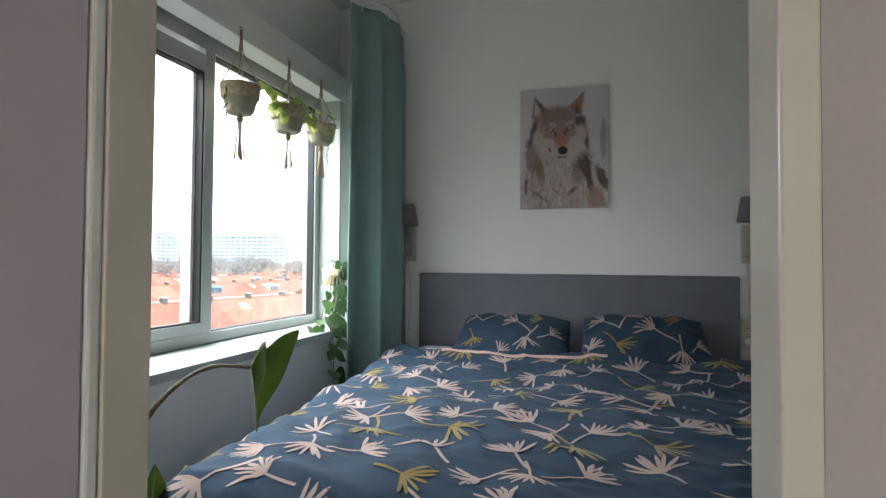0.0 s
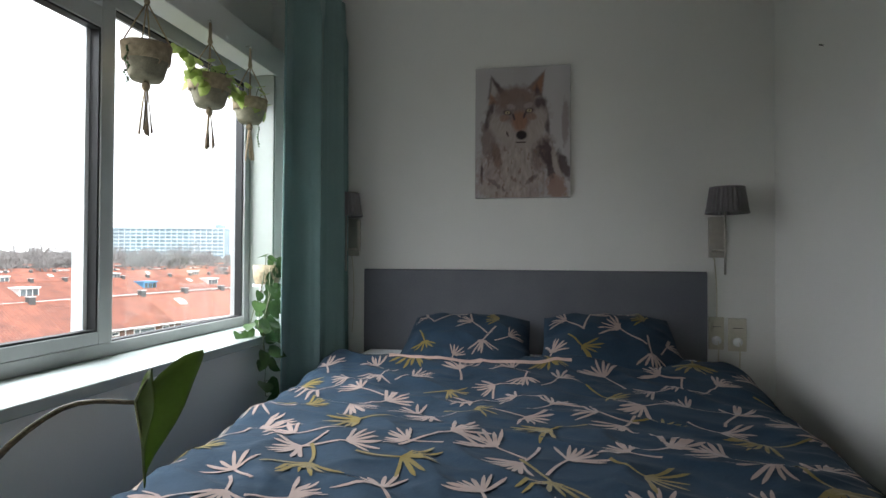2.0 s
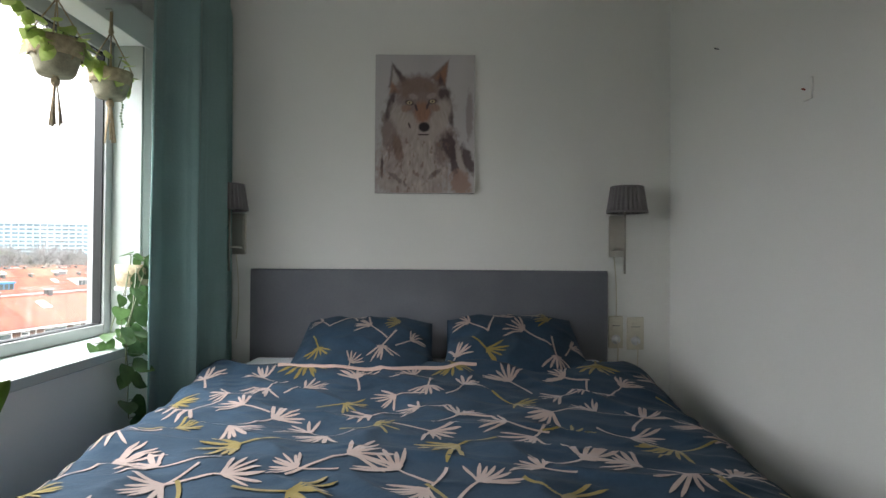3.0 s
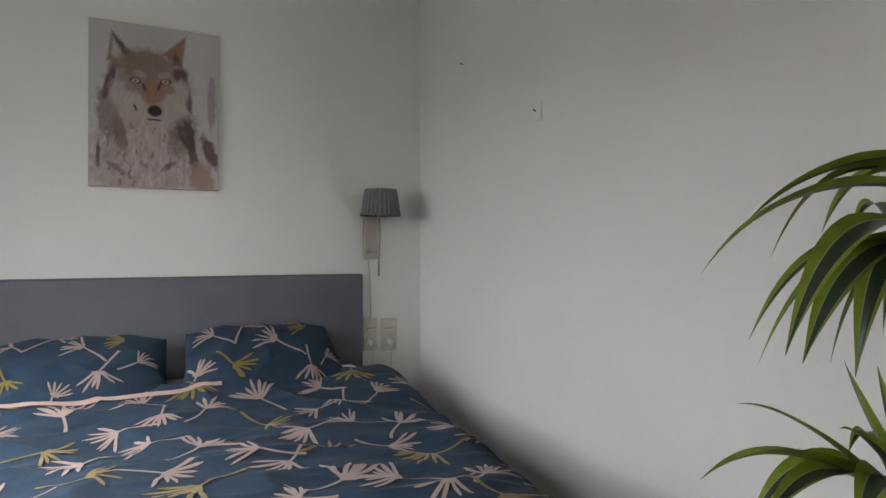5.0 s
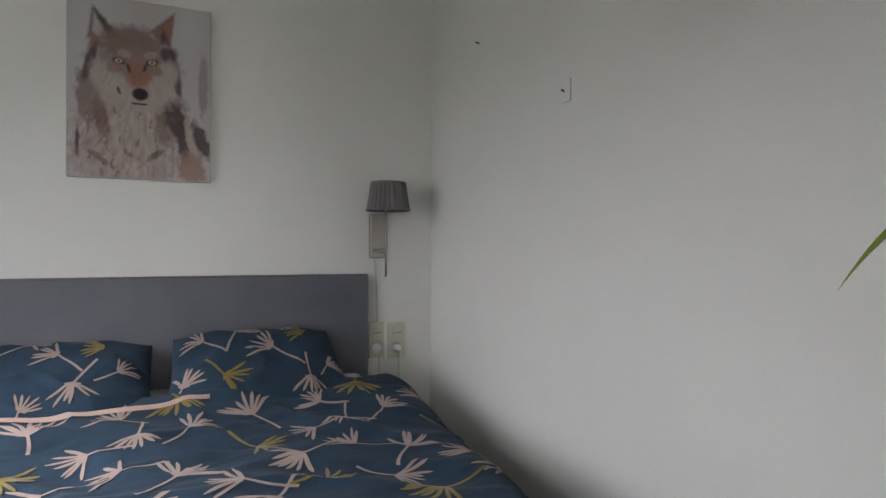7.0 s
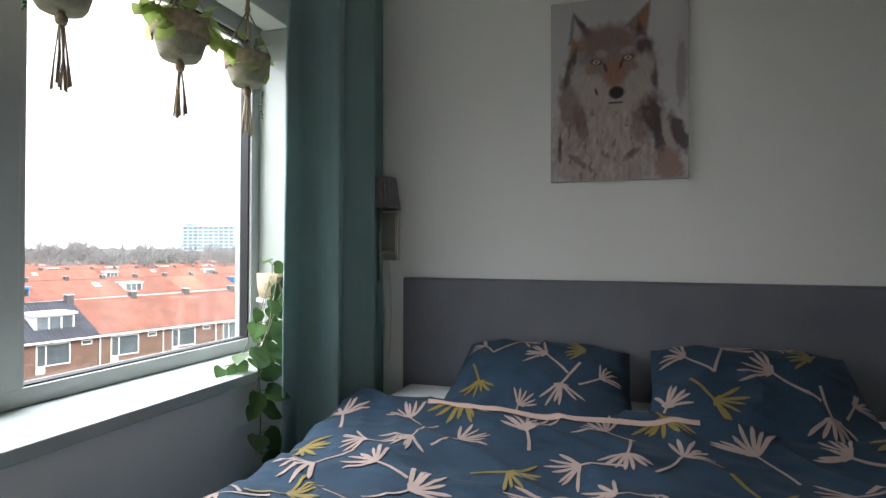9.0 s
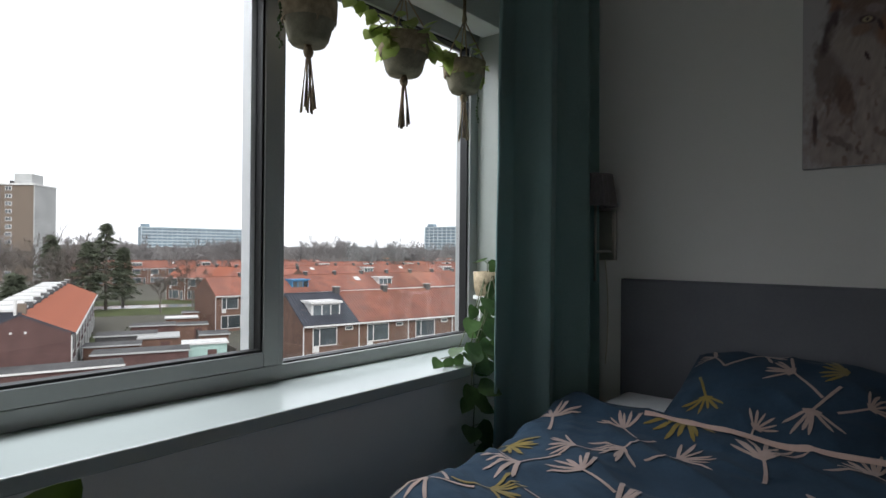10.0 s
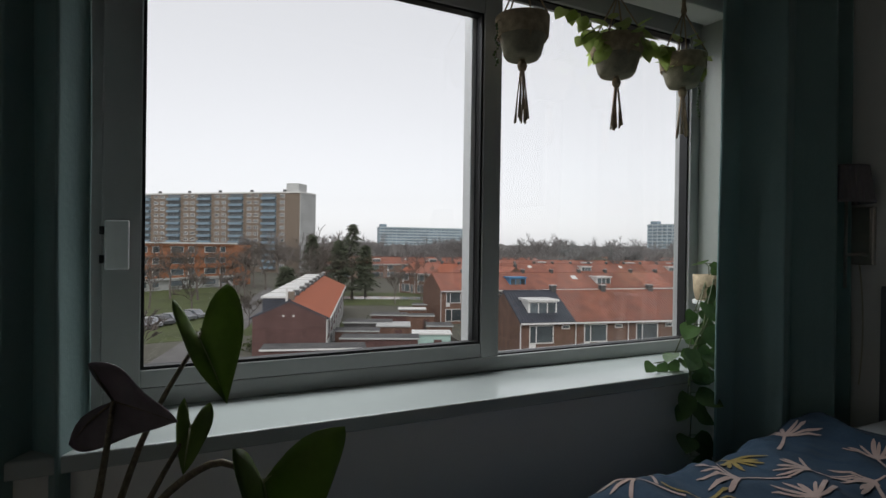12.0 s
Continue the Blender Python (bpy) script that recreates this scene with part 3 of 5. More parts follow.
def pillow(loc, rz, tilt, seed, pinks, mustards, label):
    """A plump pillow leaning against the headboard."""
    hx, hy = 0.335, 0.235
    m = pose(loc[0], loc[1], loc[2], tilt, 0, rz)

    def at(s, r, lift=0.0, sign=1):
        a, b = max(-1, min(1, s / hx)), max(-1, min(1, r / hy))
        corner = 1 - 0.015 * (a * a * b * b)
        t = 0.078 * (max(0, 1 - a ** 4) ** 0.7) * (max(0, 1 - b ** 4) ** 0.7)
        w = 0.012 * noise.noise((s * 7 + seed, r * 9, 2)) + 0.012 * (1 - abs(noise.noise((s * 6, r * 5, seed)))) ** 5
        edge = min(1, (1 - max(abs(a), abs(b))) * 6)
        return Vector((a * hx * corner * (0.97 - 0.05 * (1 - abs(b)) + 0.06 * b), -b * hy * corner * (1 - 0.04 * a * a), sign * t + w * edge + lift))
    th = thing("pillow", m, label, "pillow", "pillows on the bed")
    bm = cloth_grid(lambda s, r: at(s, r), -hx, hx, -hy, hy, 46, 36)
    lo = cloth_grid(lambda s, r: at(s, r, 0, -0.8), hx, -hx, -hy, hy, 30, 24)
    me = bpy.data.meshes.new("tmp")
    lo.to_mesh(me)
    bm.from_mesh(me)
    lo.free()
    part("pillowcase", bm, DUVET, th, smooth=True)
    rng = random.Random(seed)
    for name, mat, lift, motifs in (("pink_print", PINK, 0.003, pinks), ("mustard_print", MUST, 0.0034, mustards)):
        pb = bmesh.new()
        for ms, mr, ang, size, es, er in motifs:
            fan(pb, lambda s, r: at(s, r, lift), ms, mr, ang, size, rng, 6, 1.0, 62, (es, er))
        tagged(part(name, pb, mat, th, "palm-fan print on the pillowcase", smooth=True), kind="stuff")
    return th


# across, along, turn and size of each fan, and where its stalk ends
pillow((-0.012, 3.165, 0.784), -2, 30, 11, ((-0.235, -0.14, -150, 0.075, -0.185, -0.085), (-0.085, -0.205, 10, 0.085, -0.185, -0.085), (0.025, -0.10, -160, 0.09, 0.12, 0.0), (0.10, 0.055, 90, 0.10, 0.16, -0.06), (0.235, 0.0, -40, 0.07, 0.16, 0.045), (-0.03, 0.16, -60, 0.07, -0.04, 0.2)),
       ((-0.20, 0.06, 70, 0.085, -0.255, -0.03), (0.17, -0.14, 170, 0.085, 0.12, -0.175)), "blue palm-print pillow leaning on the grey headboard")
pillow((0.675, 3.165, 0.794), 2, 32, 17, ((-0.22, -0.13, -150, 0.09, -0.135, -0.04), (-0.085, -0.185, -25, 0.10, -0.135, -0.04), (0.05, -0.055, -150, 0.11, 0.16, 0.055), (0.165, 0.12, 95, 0.09, 0.175, 0.0), (0.255, 0.05, -20, 0.07, 0.21, 0.11), (-0.285, 0.10, -60, 0.09, -0.30, 0.15), (0.10, -0.215, 20, 0.07, 0.06, -0.21)),
       ((-0.145, 0.08, 25, 0.10, -0.215, -0.01), (0.19, -0.135, -170, 0.10, 0.21, -0.16)), "blue palm-print pillow, plumper, leaning on the grey headboard")

# ---- picture ----
picture = thing("canvas_picture", pose(0.0, 3.40, 1.54), "unframed canvas print of a wolf in brown and grey tones", "picture")
part("canvas", boxes((0, 0.5, 0, 0.028, 0, 0.697)), CANVAS, picture, bevel=0.002)


def soft(x, z, cx, cz, rx, rz, turn=0.0, feather=0.3, rough=0.25, seed=0.0):
    """How much an uneven soft-edged patch covers a point of the print."""
    dx, dz = x - cx, z - cz
    u = (dx * math.cos(turn) + dz * math.sin(turn)) / rx
    v = (-dx * math.sin(turn) + dz * math.cos(turn)) / rz
    r = math.hypot(u, v) + rough * noise.noise((x * 55 + seed, z * 38, seed)) + rough * 0.6 * noise.noise((x * 130, z * 80, seed + 4))
    return max(0.0, min(1.0, (1 + feather / 2 - r) / feather))


def wedge(x, z, a, b, c, feather=0.008, seed=0.0):
    """How much a soft-edged triangle covers a point of the print."""
    x, z = x + 0.004 * noise.noise((x * 90, z * 70, seed)), z + 0.004 * noise.noise((x * 70, z * 90, seed + 3))
    turn = 1 if (b[0] - a[0]) * (c[1] - a[1]) - (b[1] - a[1]) * (c[0] - a[0]) > 0 else -1
    near = min(turn * ((q[0] - p[0]) * (z - p[1]) - (q[1] - p[1]) * (x - p[0])) / math.dist(p, q) for p, q in ((a, b), (b, c), (c, a)))
    return max(0.0, min(1.0, 0.5 + near / feather))


SNOW, BROWN, GREYB, PALE, RUST, DUSK, FUR = (0.50, 0.475, 0.48), (0.23, 0.155, 0.13), (0.25, 0.195, 0.18), (0.43, 0.365, 0.335), (0.32, 0.165, 0.11), (0.10, 0.07, 0.072), (0.38, 0.305, 0.28)
BODY = (  # colour, centre, half sizes, turn
    ((0.34, 0.29, 0.285), 0.473, 0.39, 0.018, 0.12, 0.0), (FUR, 0.20, 0.13, 0.185, 0.25, 0.0), (GREYB, 0.075, 0.31, 0.045, 0.10, 0.2), (PALE, 0.24, 0.17, 0.12, 0.13, 0.0), (BROWN, 0.115, 0.225, 0.022, 0.075, 0.2),
    (GREYB, 0.355, 0.235, 0.055, 0.10, -0.2), (DUSK, 0.372, 0.24, 0.035, 0.085, 0.35), (DUSK, 0.40, 0.15, 0.02, 0.09, 0.12), (PALE, 0.435, 0.16, 0.022, 0.10, 0.2), (DUSK, 0.468, 0.165, 0.026, 0.075, 0.35), ((0.35, 0.23, 0.19), 0.43, 0.05, 0.05, 0.07, 0.3), (DUSK, 0.036, 0.13, 0.007, 0.06, 0.0), (PALE, 0.16, 0.045, 0.14, 0.035, 0.0))
EARS = ((DUSK, (0.068, 0.53), (0.084, 0.655), (0.185, 0.54)), ((0.47, 0.42, 0.40), (0.078, 0.53), (0.088, 0.632), (0.135, 0.54)), (RUST, (0.07, 0.50), (0.082, 0.56), (0.13, 0.50)), (BROWN, (0.275, 0.58), (0.368, 0.672), (0.352, 0.53)), (RUST, (0.30, 0.575), (0.362, 0.655), (0.35, 0.55)), (DUSK, (0.305, 0.53), (0.325, 0.60), (0.35, 0.54)))
FACE = (
    (GREYB, 0.225, 0.445, 0.152, 0.115, 0.0), (BROWN, 0.215, 0.53, 0.105, 0.065, 0.0), (DUSK, 0.075, 0.44, 0.016, 0.075, -0.25), (DUSK, 0.372, 0.42, 0.016, 0.085, 0.15), (DUSK, 0.345, 0.50, 0.03, 0.03, 0.6),
    (PALE, 0.12, 0.385, 0.045, 0.065, 0.35), (PALE, 0.335, 0.40, 0.042, 0.075, -0.3), (PALE, 0.235, 0.325, 0.125, 0.062, 0.0), (PALE, 0.185, 0.36, 0.05, 0.05, 0.0), (GREYB, 0.235, 0.45, 0.055, 0.07, 0.0), (RUST, 0.237, 0.405, 0.040, 0.055, 0.0), ((0.30, 0.20, 0.16), 0.155, 0.425, 0.026, 0.018, 0.3), ((0.30, 0.20, 0.16), 0.30, 0.43, 0.024, 0.018, -0.3),
    ((0.36, 0.29, 0.27), 0.188, 0.485, 0.024, 0.014, -0.3), ((0.36, 0.29, 0.27), 0.283, 0.490, 0.024, 0.014, 0.3))
DETAILS = ((DUSK, 0.172, 0.454, 0.022, 0.0125, -0.2), (DUSK, 0.287, 0.461, 0.022, 0.0125, 0.2), ((0.52, 0.43, 0.28), 0.172, 0.454, 0.013, 0.0085, 0.0), ((0.52, 0.43, 0.28), 0.287, 0.461, 0.013, 0.0085, 0.0), (DUSK, 0.172, 0.454, 0.0048, 0.0048, 0.0), (DUSK, 0.287, 0.461, 0.0048, 0.0048, 0.0),
           (DUSK, 0.205, 0.43, 0.006, 0.02, 0.3), (DUSK, 0.262, 0.437, 0.006, 0.018, -0.3), ((0.045, 0.035, 0.038), 0.246, 0.332, 0.028, 0.024, 0.0), (DUSK, 0.243, 0.294, 0.03, 0.004, 0.0), (DUSK, 0.172, 0.34, 0.005, 0.016, 0.35))


def print_colour(x, z):
    c = Vector(SNOW) * (1 + 0.14 * noise.noise((x * 6, z * 3, 5)))
    ruff = math.atan2(x - 0.24, 0.62 - z)
    hair = noise.noise((ruff * 26, math.hypot(x - 0.24, z - 0.62) * 16, 2)) * 0.30 + noise.noise((ruff * 60, math.hypot(x - 0.24, z - 0.62) * 34, 7)) * 0.26
    for k, (col, cx, cz, rx, rz, turn) in enumerate(BODY):
        c = c.lerp(Vector(col), soft(x, z, cx, cz, rx, rz, turn, 0.4, 0.3, k * 1.7) * 0.92)
    chest = soft(x, z, 0.20, 0.15, 0.18, 0.19, 0, 0.3, 0.1)
    c = c * (1 + hair * 0.8 * chest)
    flecks = noise.noise((x * 48, z * 26, 11)) + 0.5 * noise.noise((x * 110, z * 60, 13))
    c = c.lerp(Vector(BROWN), 0.75 * chest * max(0.0, min(1.0, (flecks - 0.28) * 5)))
    for side in (-1, 1):
        c = c.lerp(Vector(DUSK), 0.55 * soft(x, z, 0.205 + side * 0.095, 0.085 + 0.012 * side, 0.05, 0.011, 0.65 * side, 0.5, 0.7, 5.0 + side))
    for col, p, q, r in EARS:
        c = c.lerp(Vector(col), 0.95 * wedge(x, z, p, q, r, 0.012))
    for k, (col, cx, cz, rx, rz, turn) in enumerate(FACE):
        c = c.lerp(Vector(col), soft(x, z, cx, cz, rx, rz, turn, 0.5, 0.17, k * 1.3 + 20) * 0.9)
    c = c * (1 + hair * 0.42 * soft(x, z, 0.225, 0.44, 0.16, 0.15, 0, 0.3, 0.1))
    for col, cx, cz, rx, rz, turn in DETAILS:
        c = c.lerp(Vector(col), soft(x, z, cx, cz, rx, rz, turn, 0.3, 0.03))
    return c


cols, rows_n = 132, 184
vs = [(0.002 + 0.496 * i / cols, -0.0012, 0.002 + 0.693 * j / rows_n) for j in range(rows_n + 1) for i in range(cols + 1)]
fs = [(j * (cols + 1) + i, j * (cols + 1) + i + 1, (j + 1) * (cols + 1) + i + 1, (j + 1) * (cols + 1) + i) for j in range(rows_n) for i in range(cols)]
pm = bpy.data.meshes.new("print")
pm.from_pydata(vs, [], fs)
ink = pm.color_attributes.new("ink", "FLOAT_COLOR", "POINT")
for k, (x, y, z) in enumerate(vs):
    ink.data[k].color = (*print_colour(x, z), 1)
INK = material("printed_canvas_ink", (0.4, 0.4, 0.4), 0.75, spread=0.05, scale=30, fine=420, bump=0.25, spec=0.25)
att = INK.node_tree.nodes.new("ShaderNodeVertexColor")
att.layer_name = "ink"
INK.node_tree.links.new(att.outputs["Color"], INK.node_tree.nodes["Principled BSDF"].inputs["Base Color"])
pm.materials.append(INK)
pr = new("print", pm)
pr.parent = picture
pr["label"] = "printed wolf portrait on snow"
P_RUST = material("red_wire_plastic", (0.30, 0.05, 0.03), 0.5, spread=0.1)

# ---- curtains ----


def curtain(name, path, folds, depth, z0, z1, flare, label, seed):
    """A pleated cloth hung along a bent plan path; the folds widen towards the hem."""
    knots = [Vector((*p, 0)) for p in path]
    spans = [(b - a).length for a, b in zip(knots, knots[1:])]
    total = sum(spans)

    def on_path(d):
        for k, (a, b, ln) in enumerate(zip(knots, knots[1:], spans)):
            if d <= ln or k == len(spans) - 1:
                ax = (b - a) / ln
                return a + ax * d, Vector((-ax.y, ax.x, 0))
            d -= ln

    def at(u, v):
        low = 1 - v
        ph = u * folds * 6.28319 + 0.5 * noise.noise((u * 3, v * 1.2, seed)) + seed
        d = depth * (0.45 + 0.55 * low ** 0.5 if v > 0.93 else 0.8 + 0.35 * low) * (0.85 + 0.3 * noise.noise((u * 4, 0, seed + 3)))
        along = (u - 0.5) * (0.96 + flare * low) + 0.5 + 0.012 * math.sin(ph * 2) + 0.008 * noise.noise((u * 5, v * 6, 2))
        (p, n0), (_, n1), (_, n2) = on_path(along * total), on_path((along - 0.12) * total), on_path((along + 0.12) * total)
        p = p + (n0 + n1 + n2).normalized() * (d * (math.sin(ph) + 0.2 * math.sin(2 * ph + 1)))
        p.z = z0 + (z1 - z0) * v + 0.006 * math.sin(ph)
        return p
    th = thing(name, pose(0, 0, 0), label, "curtain", "curtains by the window")
    part("cloth", cloth_grid(at, 0, 1, 0, 1, 150, 46), TEAL, th, smooth=True, solid=0.004)
    count = int(folds * 2)
    for k in range(count + 1):
        p = at(k / count, 1.0)
        part("hook", tube(bmesh.new(), [p + Vector((0, 0, -0.03)), p + Vector((0, 0, 0.04))], 0.004, 6), WHITEP, th)
    return th


curtain("curtain", ((-0.875, 2.87), (-0.728, 3.07), (-0.716, 3.18), (-0.765, 3.428)), 3.3, 0.052, 0.06, 2.64, 0.08, "long teal pleated curtain gathered in the corner by the bed", 4.4)
curtain("curtain", ((-0.955, 0.70), (-0.945, 1.06)), 4, 0.04, 0.06, 2.64, 0.12, "long teal pleated curtain gathered at the near end of the window", 8)
rail = thing("curtain_rail", pose(0, 0, 0), "white curtain rail under the ceiling", "rail", kind="structure")
rb = bmesh.new()
tube(rb, [(-0.93, 0.68, 2.685), (-0.93, 2.80, 2.685), (-0.88, 2.90, 2.685), (-0.728, 3.07, 2.685), (-0.716, 3.18, 2.685), (-0.765, 3.42, 2.685)], 0.012)
part("track", rb, WHITEP, rail, smooth=True)
for y in (0.8, 1.6, 2.4, 2.75):
    part("bracket", boxes((-0.94, -0.92, y - 0.01, y + 0.01, 2.695, TOP)), WHITEP, rail)


# ---- wall lamps ----
def wall_lamp(x, label, k=1):
    th = thing("wall_lamp", pose(x, NORTH, 0), label, "lamp", "reading lamps beside the bed")
    part("back_plate", boxes((-0.038, 0.038, -0.022, 0, 1.228, 1.432)), STEEL, th, "brushed nickel back plate", bevel=0.003)
    part("inset", boxes((-0.028, 0.028, -0.026, -0.022, 1.25, 1.425)), STEEL, th)
    arm = bmesh.new()
    tube(arm, [(-0.02 * k, -0.024, 1.262), (-0.012 * k, -0.045, 1.266), (0.015 * k, -0.085, 1.262), (0.018 * k, -0.085, 1.262)], 0.006)
    part("arm", arm, STEEL, th, smooth=True)
    rod = bmesh.new()
    tube(rod, [(0.018 * k, -0.085, 1.145), (0.018 * k, -0.085, 1.47)], 0.0055)
    part("rod", rod, STEEL, th, smooth=True)
    shade = lathe([(0.095, 1.441), (0.0955, 1.446), (0.092, 1.46), (0.077, 1.56), (0.0755, 1.568), (0.073, 1.568), (0.088, 1.46), (0.092, 1.441)], 192, 0.04, 26)
    bmesh.ops.translate(shade, verts=shade.verts, vec=(0.018 * k, -0.085 - 0.03, 0))
    sh = part("shade", shade, SHADEF, th, "grey fabric shade with gathered pleats", smooth=False)
    for z, r in ((1.445, 0.097), (1.565, 0.077)):
        ring = lathe([(r - 0.001, z - 0.004), (r + 0.002, z - 0.004), (r + 0.002, z + 0.004), (r - 0.001, z + 0.004)], 48)
        bmesh.ops.translate(ring, verts=ring.verts, vec=(0.018 * k, -0.115, 0))
        part("binding", ring, SHADEF, sh)
    bulb = lathe([(0.0, 1.47), (0.013, 1.47), (0.014, 1.49), (0.022, 1.515), (0.018, 1.535), (0.0, 1.545)], 18)
    bmesh.ops.translate(bulb, verts=bulb.verts, vec=(0.018 * k, -0.115, 0))
    part("bulb", bulb, WHITEP, th, smooth=True)
    cord = bmesh.new()
    tube(cord, bend((-0.012, -0.006, 1.23), (-0.008, -0.006, 0.80), 0.012, 10, Vector((1, 0, 0))), 0.0025, 6)
    part("cord", cord, IVORY, th, "thin cream power cord", smooth=True)
    return th


wall_lamp(1.219, "nickel wall lamp with a pleated grey shade, unlit")
wall_lamp(-0.686, "nickel wall lamp with a pleated grey shade half behind the curtain", -1)


def socket(x0, x1, z0, z1, label):
    th = thing("wall_socket", pose((x0 + x1) / 2, NORTH, z0), label, "socket", "sockets beside the bed")
    w, h = (x1 - x0) / 2, z1 - z0
    part("plate", boxes((-w, w, -0.012, 0, 0, h)), IVORY, th, bevel=0.004)
    part("switch", boxes((-w * 0.55, w * 0.55, -0.017, -0.012, h * 0.56, h * 0.86)), IVORY, th, "cream rocker switch", bevel=0.002)
    part("switch_gap", boxes((-w * 0.55, w * 0.55, -0.0176, -0.017, h * 0.70, h * 0.715)), RUBBER, th)
    s = lathe([(0.0, -0.03), (0.014, -0.03), (0.019, -0.016), (0.021, 0.0), (0.024, 0.0), (0.0, 0.0)], 24)
    bmesh.ops.rotate(s, verts=s.verts, matrix=Matrix.Rotation(radians(-90), 3, "X"), cent=(0, 0, 0))
    bmesh.ops.translate(s, verts=s.verts, vec=(0, -0.012 - 0.03 * 0, h * 0.28))
    for v in s.verts:
        v.co.y = -0.012 - abs(v.co.y + 0.012)
    pl = part("plug", s, WHITEP, th, "white plug", smooth=True)
    c = bmesh.new()
    tube(c, [(0, -0.04, h * 0.28), (0, -0.05, h * 0.2), (0.004, -0.03, -0.06), (0.004, -0.012, -0.25)], 0.003, 6)
    part("plug_cord", c, IVORY, th, smooth=True)
    return th


socket(1.273, 1.358, 0.762, 0.925, "cream wall plate with switch, socket and white plug")
socket(1.181, 1.253, 0.768, 0.930, "cream wall plate with switch and plug beside the headboard")

# nail and old fixing on the side wall
nail = thing("nail", pose(EAST, 2.924, 2.10), "small dark nail stuck in the wall", "nail")
nb = bmesh.new()
tube(nb, [(0, 0, 0), (-0.018, 0, 0.003)], [0.002, 0.003], 8)
part("shank", nb, RUBBER, nail)
box_cover = thing("cable_cover", pose(EAST, 2.345, 1.76), "small white blank wall plate with a red wire end", "wall plate")
part("plate", boxes((-0.006, 0, -0.03, 0.012, -0.035, 0.035)), WALL, box_cover, bevel=0.002)
rw = bmesh.new()
tube(rw, [(-0.006, 0.0, 0.0), (-0.016, 0.002, 0.004)], 0.003, 8)
part("wire_end", rw, P_RUST, box_cover, "red wire end")

# ---- plants ----


